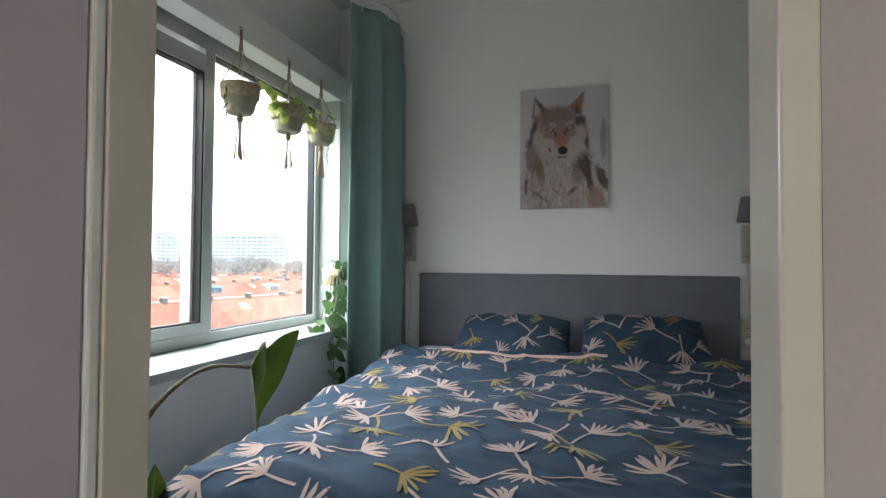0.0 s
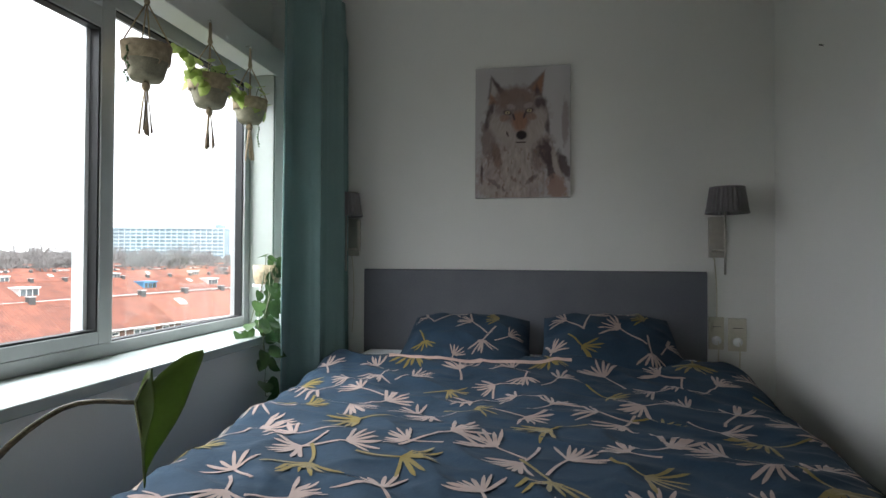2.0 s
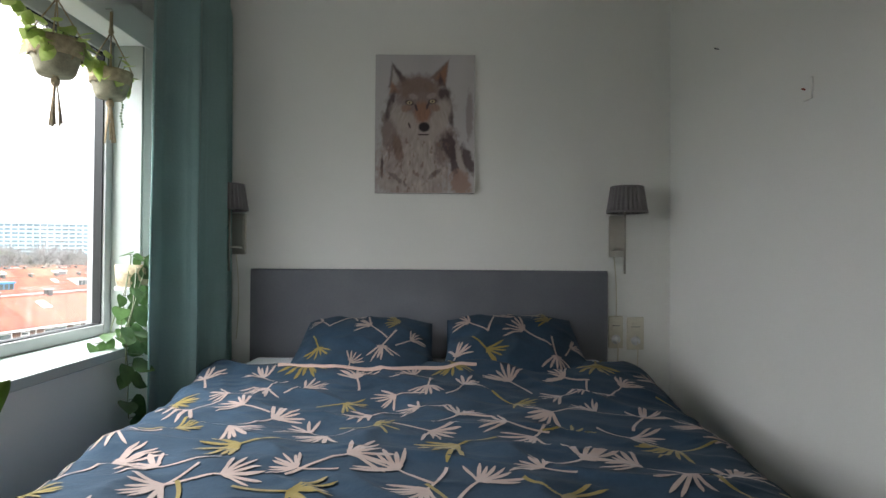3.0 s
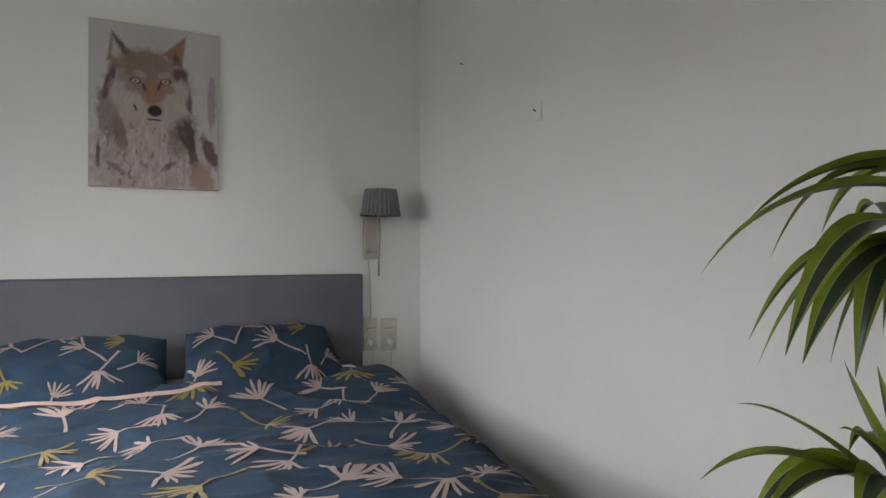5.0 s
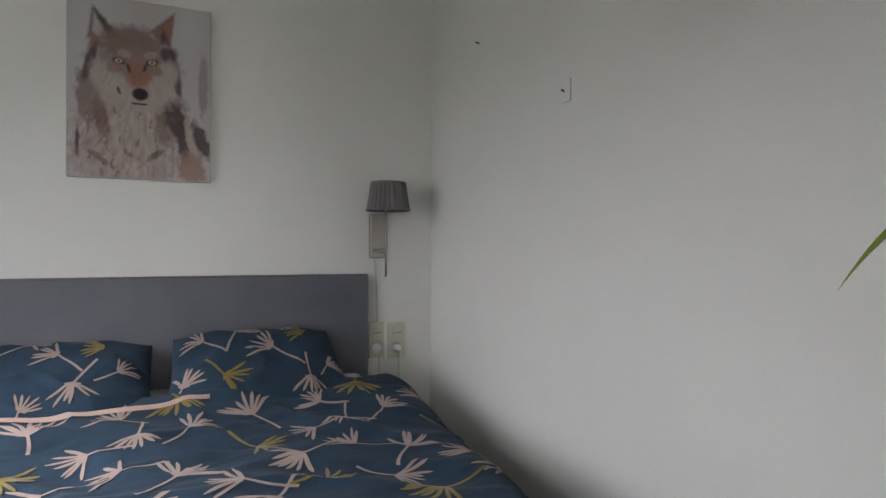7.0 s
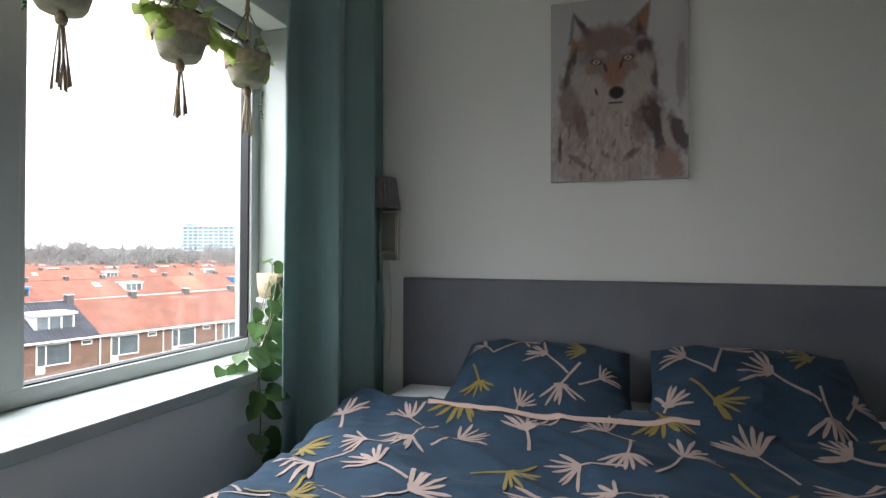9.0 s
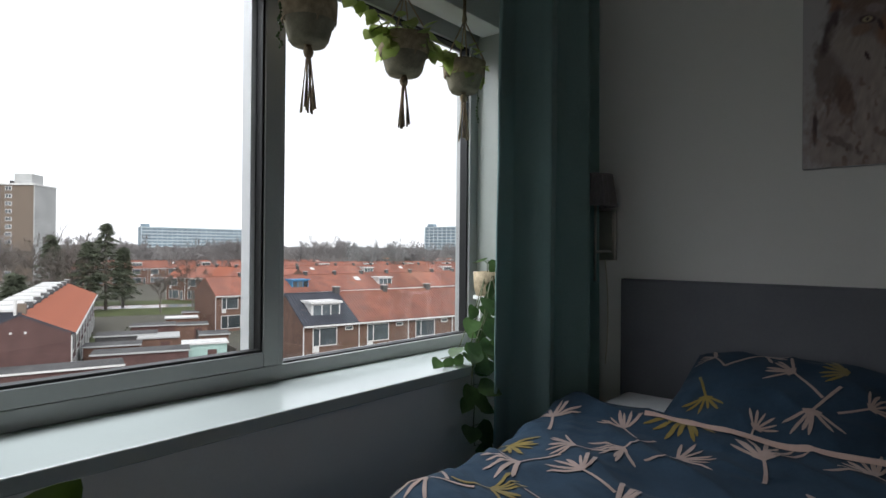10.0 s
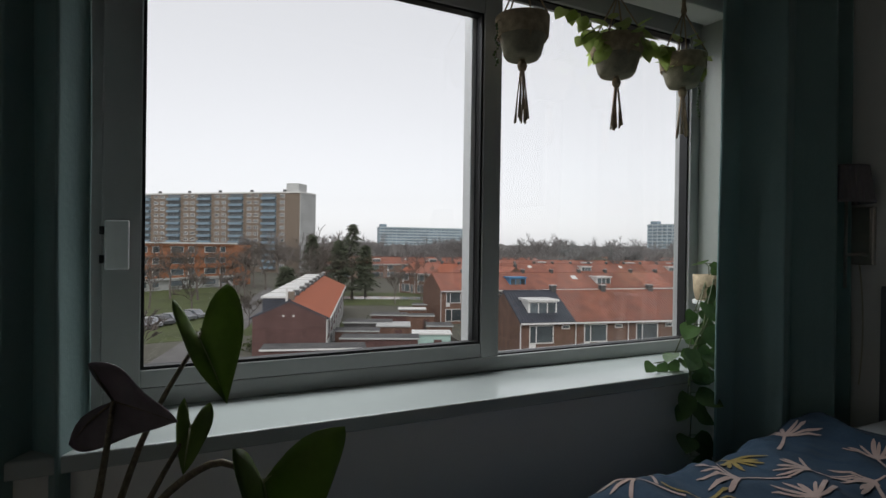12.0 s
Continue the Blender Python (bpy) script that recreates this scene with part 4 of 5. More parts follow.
def hanging_planter(y, z_pot, r, h, label, mat, seed, trailing):
    """A pot in a knotted jute hanger with a tassel, hung from the lintel."""
    x = -1.045 if seed == 3 else -1.06
    th = thing("hanging_planter", pose(x, y, z_pot), label, "hanging plant", "planters hung in the window")
    rng = random.Random(seed)
    prof = [(0.0, 0.0), (r * 0.62, 0.0), (r * 0.72, 0.012), (r * 0.92, h * 0.6), (r, h), (r * 0.94, h), (r * 0.88, h * 0.82), (0.0, h * 0.82)]
    part("pot", lathe(prof, 30, 0.03), mat, th, smooth=True)
    part("cloth_rim", lathe([(r * 0.95, h * 0.52), (r * 0.985, h * 0.54), (r * 1.035, h * 0.97), (r * 1.03, h * 1.02), (r * 0.95, h * 1.0)], 30, 0.03), POTW, th, "folded jute cloth rim", smooth=True)
    sl = lathe([(r * 0.9, h * 0.84), (r * 0.4, h * 0.88), (0.0, h * 0.87)], 20, 0.05)
    part("soil", sl, SOIL, th)
    top = Vector((0.0, 0, 2.235 - z_pot))
    knot = Vector((0.0, 0, 2.15 - z_pot))
    for k in range(4):
        a = k * math.pi / 2 + 0.5
        rim = Vector((math.cos(a) * r * 1.03, math.sin(a) * r * 1.03, h))
        a2, a3 = a + math.pi / 4, a - math.pi / 4
        mid = Vector((math.cos(a2) * r * 0.93, math.sin(a2) * r * 0.93, h * 0.5))
        mid2 = Vector((math.cos(a3) * r * 0.93, math.sin(a3) * r * 0.93, h * 0.5))
        c = bmesh.new()
        tube(c, [knot, rim], 0.0028, 6)
        tube(c, [rim, mid, Vector((0, 0, -0.008))], 0.003, 6)
        tube(c, [rim, mid2, Vector((0, 0, -0.008))], 0.003, 6)
        part("cord", c, JUTE, th, smooth=True)
    kb = bmesh.new()
    tube(kb, [knot + Vector((0, 0, -0.012)), knot, knot + Vector((0, 0, 0.02)), top], [0.006, 0.011, 0.007, 0.006], 8)
    part("loop", kb, JUTE, th, smooth=True)
    hk = bmesh.new()
    tube(hk, [top + Vector((HEADER - x, 0, 0.012)), top + Vector((0, 0, 0.012)), top + Vector((0.006, 0, 0)), top + Vector((0, 0, -0.01))], 0.003, 6)
    part("hook", hk, STEEL, th)
    kn = lathe([(0.0, -0.04), (0.012, -0.034), (0.016, -0.02), (0.011, -0.008), (0.0, -0.002)], 12, 0.1)
    part("knot", kn, JUTE, th, smooth=True)
    length = z_pot - (1.664 if seed == 1 else 1.687)
    tb = bmesh.new()
    for k in range(11):
        a = rng.uniform(0, 6.28)
        q = rng.uniform(0.006, 0.025)
        e = Vector((math.cos(a) * q, math.sin(a) * q, -length + rng.uniform(-0.004, 0.016)))
        tube(tb, [Vector((math.cos(a) * 0.005, math.sin(a) * 0.005, -0.03)), e * 0.5 + Vector((math.cos(a + 1) * 0.004, math.sin(a + 1) * 0.004, -0.01)), e], [0.0022, 0.002, 0.0034], 5)
    part("tassel", tb, JUTE, th, smooth=True)
    if trailing:
        lf, st = bmesh.new(), bmesh.new()
        for k in range(trailing):
            a = rng.uniform(0, 6.28)
            rr = r * rng.uniform(0.2, 0.95)
            q = Vector((math.cos(a) * rr, math.sin(a) * rr, h * rng.uniform(0.75, 1.45)))
            d = Vector((math.cos(a), math.sin(a), rng.uniform(-1.4, 0.6))).normalized()
            ln = rng.uniform(0.05, 0.078)
            tube(st, [Vector((q.x * 0.4, q.y * 0.4, h * 0.8)), q], 0.0016, 4)
            leaf_on(lf, q, q + d * ln, ln * 0.75, Vector((-d.y, d.x, rng.uniform(-0.5, 0.5))), 0.2)
        runs = {2: ((-0.25, 0.02, 0.05), (0.20, 0.02, -0.02), (-0.10, 0.04, -0.07), (-0.17, 0.02, -0.03), (0.06, 0.07, -0.03)), 3: ((-0.11, 0.0, 0.01), (-0.02, 0.05, -0.03), (0.03, 0.04, -0.04))}[seed]
        for dy, dx, dz in runs:
            a, b = Vector((0, dy * 0.35, h)), Vector((dx, dy, h + dz))
            pts = bend(a, b, 0.02, 6)
            tube(st, pts, 0.0018, 5)
            for k, p in enumerate(pts[2:]):
                sgn = 1 if k % 2 else -1
                d = Vector((0.2, 0.35 * sgn + (0.4 if dy > 0 else -0.4), -0.8)).normalized()
                leaf_on(lf, p, p + d * rng.uniform(0.052, 0.075), 0.046, Vector((0.5, 1, 0)), 0.2)
        part("stem", st, STEMG, th)
        part("leaves", lf, LEAFV, th, "lime and cream variegated leaves", smooth=True)
    if seed != 2:
        for k in range(16):
            pb = bmesh.new()
            sgn = -1 if seed == 1 else 1
            p = Vector((-0.005 + 0.006 * math.sin(k), sgn * (r + 0.012 + 0.004 * math.sin(k * 1.3)), h * 0.75 - k * (0.0085 if seed == 1 else 0.012)))
            bmesh.ops.create_icosphere(pb, subdivisions=1, radius=0.0055 if k % 3 else 0.004, matrix=Matrix.Translation(p))
            part("bead", pb, LEAFG, th, smooth=True)
        ctr = bmesh.new()
        sgn = -1 if seed == 1 else 1
        tube(ctr, [(0, sgn * r * 0.7, h), (0, sgn * (r + 0.012), h * 0.8), (-0.005, sgn * (r + 0.012), h * 0.75 - 15 * (0.0085 if seed == 1 else 0.012))], 0.0009, 4)
        part("bead_string", ctr, STEMG, th)
    return th


hanging_planter(2.205, 1.862, 0.082, 0.125, "cloth-rimmed pot in a knotted jute hanger with trailing beads", POTC, 1, 0)
hanging_planter(2.602, 1.868, 0.088, 0.125, "sage pot in a jute hanger, full of variegated leaves", POTC, 2, 46)
hanging_planter(2.915, 1.872, 0.080, 0.110, "cloth-rimmed pot in a jute hanger with drooping leaves", POTC, 3, 9)


def trailing_leaves(lf, st, pts, rng, size, out, mats=(0, 0)):
    tube(st, pts, 0.002, 5)
    for k, p in enumerate(pts[1:]):
        for sgn in ((-1, 1) if k % 2 else (1,)):
            d = (Vector(out) * 0.5 + Vector((rng.uniform(-0.2, 0.3), 0.55 * sgn + rng.uniform(-0.3, 0.3), rng.uniform(-0.9, -0.1)))).normalized()
            q = Vector(p) + Vector((0.008, 0.02 * sgn, 0))
            tube(st, [p, q], 0.0012, 4)
            ln = size * rng.uniform(0.75, 1.2)
            leaf_on(lf, q, q + d * ln, ln * 0.82, Vector((0.3, 1, rng.uniform(-0.4, 0.4))), 0.12)


sill_plant = thing("trailing_plant", pose(-1.035, 3.085, SILLZ), "green trailing plant in a woven pot on a white stand", "plant")
rng = random.Random(21)
stand = bmesh.new()
for a in (0.4, 2.5, 4.6):
    tube(stand, [(0.075 * math.cos(a), 0.075 * math.sin(a), 0), (0.05 * math.cos(a), 0.05 * math.sin(a), 0.22)], 0.006, 6)
part("stand", stand, WHITEP, sill_plant, "white stand")
part("shelf", lathe([(0.0, 0.215), (0.07, 0.215), (0.07, 0.228), (0.0, 0.228)], 24), WHITEP, sill_plant)
part("pot", lathe([(0.0, 0.228), (0.058, 0.228), (0.066, 0.26), (0.07, 0.325), (0.064, 0.325), (0.06, 0.31), (0.0, 0.31)], 28, 0.02), POTW, sill_plant, "woven cream pot", smooth=True)
part("soil", lathe([(0.062, 0.312), (0.0, 0.318)], 18), SOIL, sill_plant)
lf, st = bmesh.new(), bmesh.new()
for pts, size, out in (
        ([(0.02, -0.02, 0.32), (0.05, -0.06, 0.31), (0.08, -0.13, 0.23), (0.10, -0.18, 0.15), (0.11, -0.24, 0.08), (0.13, -0.285, 0.01), (0.145, -0.295, -0.06), (0.15, -0.295, -0.13), (0.15, -0.30, -0.20), (0.155, -0.30, -0.27)], 0.080, (0.6, 0, -0.3)),
        ([(0.0, -0.03, 0.32), (0.03, -0.09, 0.28), (0.05, -0.16, 0.20), (0.05, -0.22, 0.12), (0.06, -0.27, 0.06), (0.07, -0.33, 0.035), (0.06, -0.37, 0.03)], 0.076, (0.2, -0.5, -0.2)),
        ([(0.03, 0.0, 0.32), (0.07, -0.03, 0.30), (0.08, -0.10, 0.22), (0.09, -0.16, 0.14), (0.11, -0.23, 0.06), (0.14, -0.30, -0.02), (0.15, -0.315, -0.10)], 0.080, (0.6, 0, -0.2)),
        ([(0.0, -0.02, 0.32), (0.02, -0.05, 0.36), (0.03, -0.08, 0.37)], 0.066, (0.2, -0.3, 0.6)), ([(0.0, 0.02, 0.32), (0.03, 0.05, 0.36), (0.05, 0.07, 0.35)], 0.066, (0.3, 0.3, 0.6)),
        ([(0.02, 0.02, 0.32), (0.05, 0.02, 0.28), (0.06, -0.02, 0.22), (0.06, -0.08, 0.14), (0.06, -0.12, 0.06), (0.05, -0.16, 0.03)], 0.078, (0.5, 0.1, -0.2)),
        ([(0.01, -0.04, 0.32), (0.03, -0.10, 0.24), (0.05, -0.16, 0.15), (0.07, -0.21, 0.08), (0.09, -0.25, 0.04), (0.11, -0.28, 0.03)], 0.078, (0.4, -0.3, -0.2)),
        ([(0.01, -0.03, 0.32), (0.04, -0.09, 0.20), (0.07, -0.14, 0.11), (0.10, -0.17, 0.04), (0.13, -0.17, 0.01)], 0.078, (0.4, -0.3, -0.2)),
        ([(0.02, -0.02, 0.33), (0.05, -0.01, 0.36), (0.08, 0.0, 0.35), (0.10, 0.01, 0.31)], 0.07, (0.4, 0, 0.3))):
    trailing_leaves(lf, st, pts, rng, size, out)
part("vines", st, STEMG, sill_plant)
part("leaves", lf, LEAFG, sill_plant, "heart-shaped green leaves", smooth=True)


def arrow_leaf(name, parent, base, tip, lobe_a, lobe_b, bulges, mat, droop=0.12, wave=0.004):
    """A large arrow-shaped leaf: each half blade spans from the midrib to an edge that runs from its rear lobe to the tip."""
    base, tip = Vector(base), Vector(tip)
    ax = tip - base
    bm = bmesh.new()
    n, m = 18, 6
    nrm = (Vector(lobe_a) - base).cross(ax).normalized() - (Vector(lobe_b) - base).cross(ax).normalized()
    nrm = nrm.normalized() if nrm.length > 0.01 else ax.cross(Vector((0, 0, 1))).normalized()

    def midrib(t):
        return base + ax * t - nrm * (droop * ax.length * t * t)
    across = Vector(lobe_b) - Vector(lobe_a)
    across = (across - ax * (across.dot(ax) / ax.length_squared)).normalized()
    for lobe, sg, bulge in ((Vector(lobe_a), -1, bulges[0]), (Vector(lobe_b), 1, bulges[1])):
        out = across * sg
        end = midrib(1.0)
        c1, c2 = lobe + (base - lobe) * -0.05 + ax * 0.35 + out * bulge, base + ax * 0.62 + out * bulge * 0.95
        rows = []
        for i in range(n + 1):
            t = i / n
            edge = lobe * (1 - t) ** 3 + c1 * 3 * t * (1 - t) ** 2 + c2 * 3 * t * t * (1 - t) + end * t ** 3
            mid = midrib(t)
            row = []
            for k in range(m + 1):
                q = k / m
                back = ax.normalized() * (-0.16 * (lobe - base).length * math.sin(q * math.pi) * max(0.0, 1 - 5 * t))
                row.append(bm.verts.new(mid.lerp(edge, q) + nrm * (0.05 * (edge - mid).length * math.sin(q * math.pi) + wave * q * math.sin(t * 11 + sg * 2)) + back))
            rows.append(row)
        for r0, r1 in zip(rows, rows[1:]):
            for k in range(m):
                q = (r0[k], r0[k + 1], r1[k + 1], r1[k])
                bm.faces.new(q if sg > 0 else q[::-1])
    bmesh.ops.remove_doubles(bm, verts=bm.verts, dist=0.0004)
    ob = part(name, bm, mat, parent, smooth=True, solid=0.0015)
    vb = bmesh.new()
    tube(vb, [midrib(0) + nrm * 0.001, midrib(0.5) + nrm * 0.001, midrib(1.0)], [0.0032, 0.002, 0.0008], 6)
    for lobe in (lobe_a, lobe_b):
        tube(vb, [base, base.lerp(Vector(lobe), 0.5) - ax.normalized() * 0.004, base.lerp(Vector(lobe), 0.85)], [0.0026, 0.0016, 0.0006], 5)
    part("midrib", vb, LEAFW if mat == LEAFA else STEMB, ob, smooth=True)
    return ob


alo = thing("elephant_ear_plant", pose(-0.66, 1.02, 0), "tall potted elephant-ear plant with arrow-shaped leaves by the window", "plant")
part("pot", lathe([(0.0, 0.0), (0.12, 0.0), (0.135, 0.02), (0.165, 0.30), (0.17, 0.33), (0.155, 0.33), (0.15, 0.29), (0.0, 0.29)], 36), POTD, alo, "dark planter", smooth=True)
part("soil", lathe([(0.152, 0.292), (0.07, 0.30), (0.0, 0.303)], 24, 0.04), SOIL, alo)


def stalk(pts):
    b = bmesh.new()
    n = len(pts)
    fine = []
    for i in range(n - 1):
        for k in range(5):
            t = k / 5
            p0, p1, p2, p3 = [Vector(pts[max(0, min(n - 1, i + o))]) for o in (-1, 0, 1, 2)]
            fine.append(0.5 * ((2 * p1) + (p2 - p0) * t + (2 * p0 - 5 * p1 + 4 * p2 - p3) * t * t + (3 * p1 - p0 - 3 * p2 + p3) * t ** 3))
    fine.append(Vector(pts[-1]))
    tube(b, fine, [0.009 - 0.005 * i / len(fine) for i in range(len(fine))], 8)
    part("stem", b, STEMB, alo, smooth=True)


stalk([(0.02, 0.02, 0.29), (0.05, 0.06, 0.60), (0.10, 0.14, 0.84), (0.18, 0.23, 0.95), (0.285, 0.285, 0.953)])
arrow_leaf("leaf", alo, (0.285, 0.285, 0.953), (0.298, 0.318, 0.785), (0.36, 0.238, 1.028), (0.365, 0.370, 1.04), (0.012, 0.004), LEAFA, 0.09)
stalk([(0.0, 0.03, 0.29), (-0.04, 0.06, 0.62), (-0.12, 0.14, 0.90), (-0.23, 0.246, 1.07)])
arrow_leaf("leaf", alo, (-0.23, 0.246, 1.07), (-0.169, 0.303, 0.949), (-0.235, 0.197, 1.158), (-0.237, 0.300, 1.184), (0.034, 0.044), LEAFA)
stalk([(-0.02, 0.02, 0.29), (-0.025, 0.04, 0.62), (-0.035, 0.08, 0.86), (-0.048, 0.098, 1.001)])
arrow_leaf("leaf", alo, (-0.048, 0.098, 1.001), (0.012, 0.198, 0.972), (-0.011, 0.065, 1.077), (-0.122, 0.025, 0.912), (0.028, 0.022), LEAFP, 0.05)
stalk([(0.01, 0.02, 0.29), (0.0, 0.05, 0.55), (-0.07, 0.14, 0.78), (-0.145, 0.225, 0.909)])
arrow_leaf("leaf", alo, (-0.145, 0.225, 0.909), (-0.092, 0.210, 0.842), (-0.165, 0.215, 0.967), (-0.135, 0.260, 0.957), (0.019, 0.026), LEAFA)
stalk([(0.03, 0.0, 0.29), (0.0, -0.05, 0.6), (-0.06, -0.08, 0.78), (-0.11, -0.12, 0.88)])
arrow_leaf("leaf", alo, (-0.11, -0.12, 0.88), (-0.10, -0.22, 0.83), (-0.06, -0.09, 0.92), (-0.16, -0.09, 0.92), (0.03, 0.03), LEAFA)
stalk([(0.03, 0.03, 0.29), (0.05, 0.12, 0.42), (0.035, 0.24, 0.56)])
arrow_leaf("leaf", alo, (0.035, 0.24, 0.58), (0.03, 0.25, 0.705), (0.02, 0.215, 0.56), (0.06, 0.275, 0.56), (0.02, 0.02), LEAFA)


def strap_leaf(bm, root, tip, arch, width, twist=0.3):
    """A long striped leaf that rises from its crown and arches over to a drawn-out tip."""
    root, tip = Vector(root), Vector(tip)
    d = tip - root
    ctrl = root + Vector((d.x, d.y, 0)) * 0.64 + Vector((0, 0, d.z * 0.4 + arch * 1.7))
    flat = Vector((d.x, d.y, 0)).normalized()
    side = Vector((-flat.y, flat.x, 0))
    rows = []
    n = 16
    for i in range(n + 1):
        f = i / n
        c = root * (1 - f) ** 2 + ctrl * 2 * f * (1 - f) + tip * f * f
        w = width * 0.5 * min(1, 0.5 + 1.6 * f) * max(0.015, (1 - f ** 2.2) ** 1.15)
        run = ((ctrl - root) * (1 - f) + (tip - ctrl) * f).normalized()
        up = side.cross(run).normalized()
        a = twist * (0.3 + 0.7 * f)
        s = side * math.cos(a) - up * math.sin(a)
        rows.append([bm.verts.new(c + s * (w * q) - up * (w * 0.4 * q * q)) for q in (-1, -0.5, -0.43, 0, 0.43, 0.5, 1)])
    for r0, r1 in zip(rows, rows[1:]):
        for k in range(6):
            f = bm.faces.new((r0[k], r0[k + 1], r1[k + 1], r1[k]))
            f.material_index = (1, 2, 0, 0, 2, 1)[k]


dra = thing("striped_dracaena", pose(1.257, 1.10, 0), "potted dracaena with long green leaves edged in lime", "plant")
part("pot", lathe([(0.0, 0.0), (0.11, 0.0), (0.125, 0.02), (0.15, 0.27), (0.155, 0.30), (0.14, 0.30), (0.135, 0.27), (0.0, 0.27)], 36), POTD, dra, "dark planter", smooth=True)
part("soil", lathe([(0.138, 0.272), (0.0, 0.285)], 24, 0.04), SOIL, dra)
# leaf tips round each crown, the arch and the width of each leaf
UPPER = ((-0.234, 0.142, 1.227, 0.045, 0.042), (-0.194, 0.109, 1.291, 0.022, 0.036), (-0.107, 0.126, 1.25, 0.06, 0.03), (-0.172, 0.114, 1.132, 0.055, 0.036), (-0.13, 0.131, 1.09, 0.05, 0.034), (-0.215, 0.03, 1.129, 0.06, 0.046), (-0.175, 0.034, 1.114, 0.04, 0.05),
         (-0.067, 0.132, 1.096, 0.05, 0.03), (-0.03, 0.098, 1.288, 0.04, 0.042), (-0.037, 0.083, 1.094, 0.05, 0.04), (-0.068, 0.031, 1.087, 0.06, 0.05))
LOWER = ((-0.224, 0.091, 1.054, 0.05, 0.022), (-0.306, 0.082, 0.968, 0.062, 0.046), (-0.282, 0.015, 0.93, 0.065, 0.044), (-0.028, 0.069, 1.10, 0.0, 0.055), (-0.131, 0.014, 1.03, 0.03, 0.03), (-0.02, 0.03, 1.10, 0.0, 0.055), (-0.21, -0.05, 0.93, 0.06, 0.045), (-0.18, 0.11, 0.87, 0.07, 0.045))
rng = random.Random(5)
for x, y, z, tips, count in ((0.045, 0.0, 1.25, UPPER, 16), (0.0, 0.0, 0.91, LOWER, 14)):
    t = bmesh.new()
    tube(t, [(x, y, 0.27), (x + 0.01, y + 0.01, z * 0.6), (x, y, z + 0.05)], [0.016, 0.014, 0.011], 10)
    part("trunk", t, STEMB, dra, smooth=True)
    for tx, ty, tz, arch, width in tips:
        b = bmesh.new()
        strap_leaf(b, (x + 0.06 * tx, y + 0.06 * ty, z + 0.62 * max(0.0, tz - 1.1) + rng.uniform(0.0, 0.03)), (tx, ty, tz), arch, width * 1.45, rng.uniform(-0.5, 0.5))
        part("leaf", b, [LEAFD, LEAFL, LEAFW], dra, smooth=True)
    # the side turned to the corner
    for k in range(count):
        a = -2.0 + 3.1 * k / count
        reach = rng.uniform(0.14, 0.2) if math.cos(a) > 0 else rng.uniform(0.2, 0.3)
        b = bmesh.new()
        strap_leaf(b, (x + 0.01 * math.cos(a), y + 0.01 * math.sin(a), z + rng.uniform(-0.04, 0.06)), (x + math.cos(a) * reach * 0.8, y + math.sin(a) * reach, z + rng.uniform(-0.14, 0.12)), rng.uniform(0.05, 0.09), rng.uniform(0.035, 0.05), rng.uniform(-0.5, 0.5))
        part("leaf", b, [LEAFD, LEAFL, LEAFW], dra, smooth=True)

# ---- outside ----
GZ = -11.23


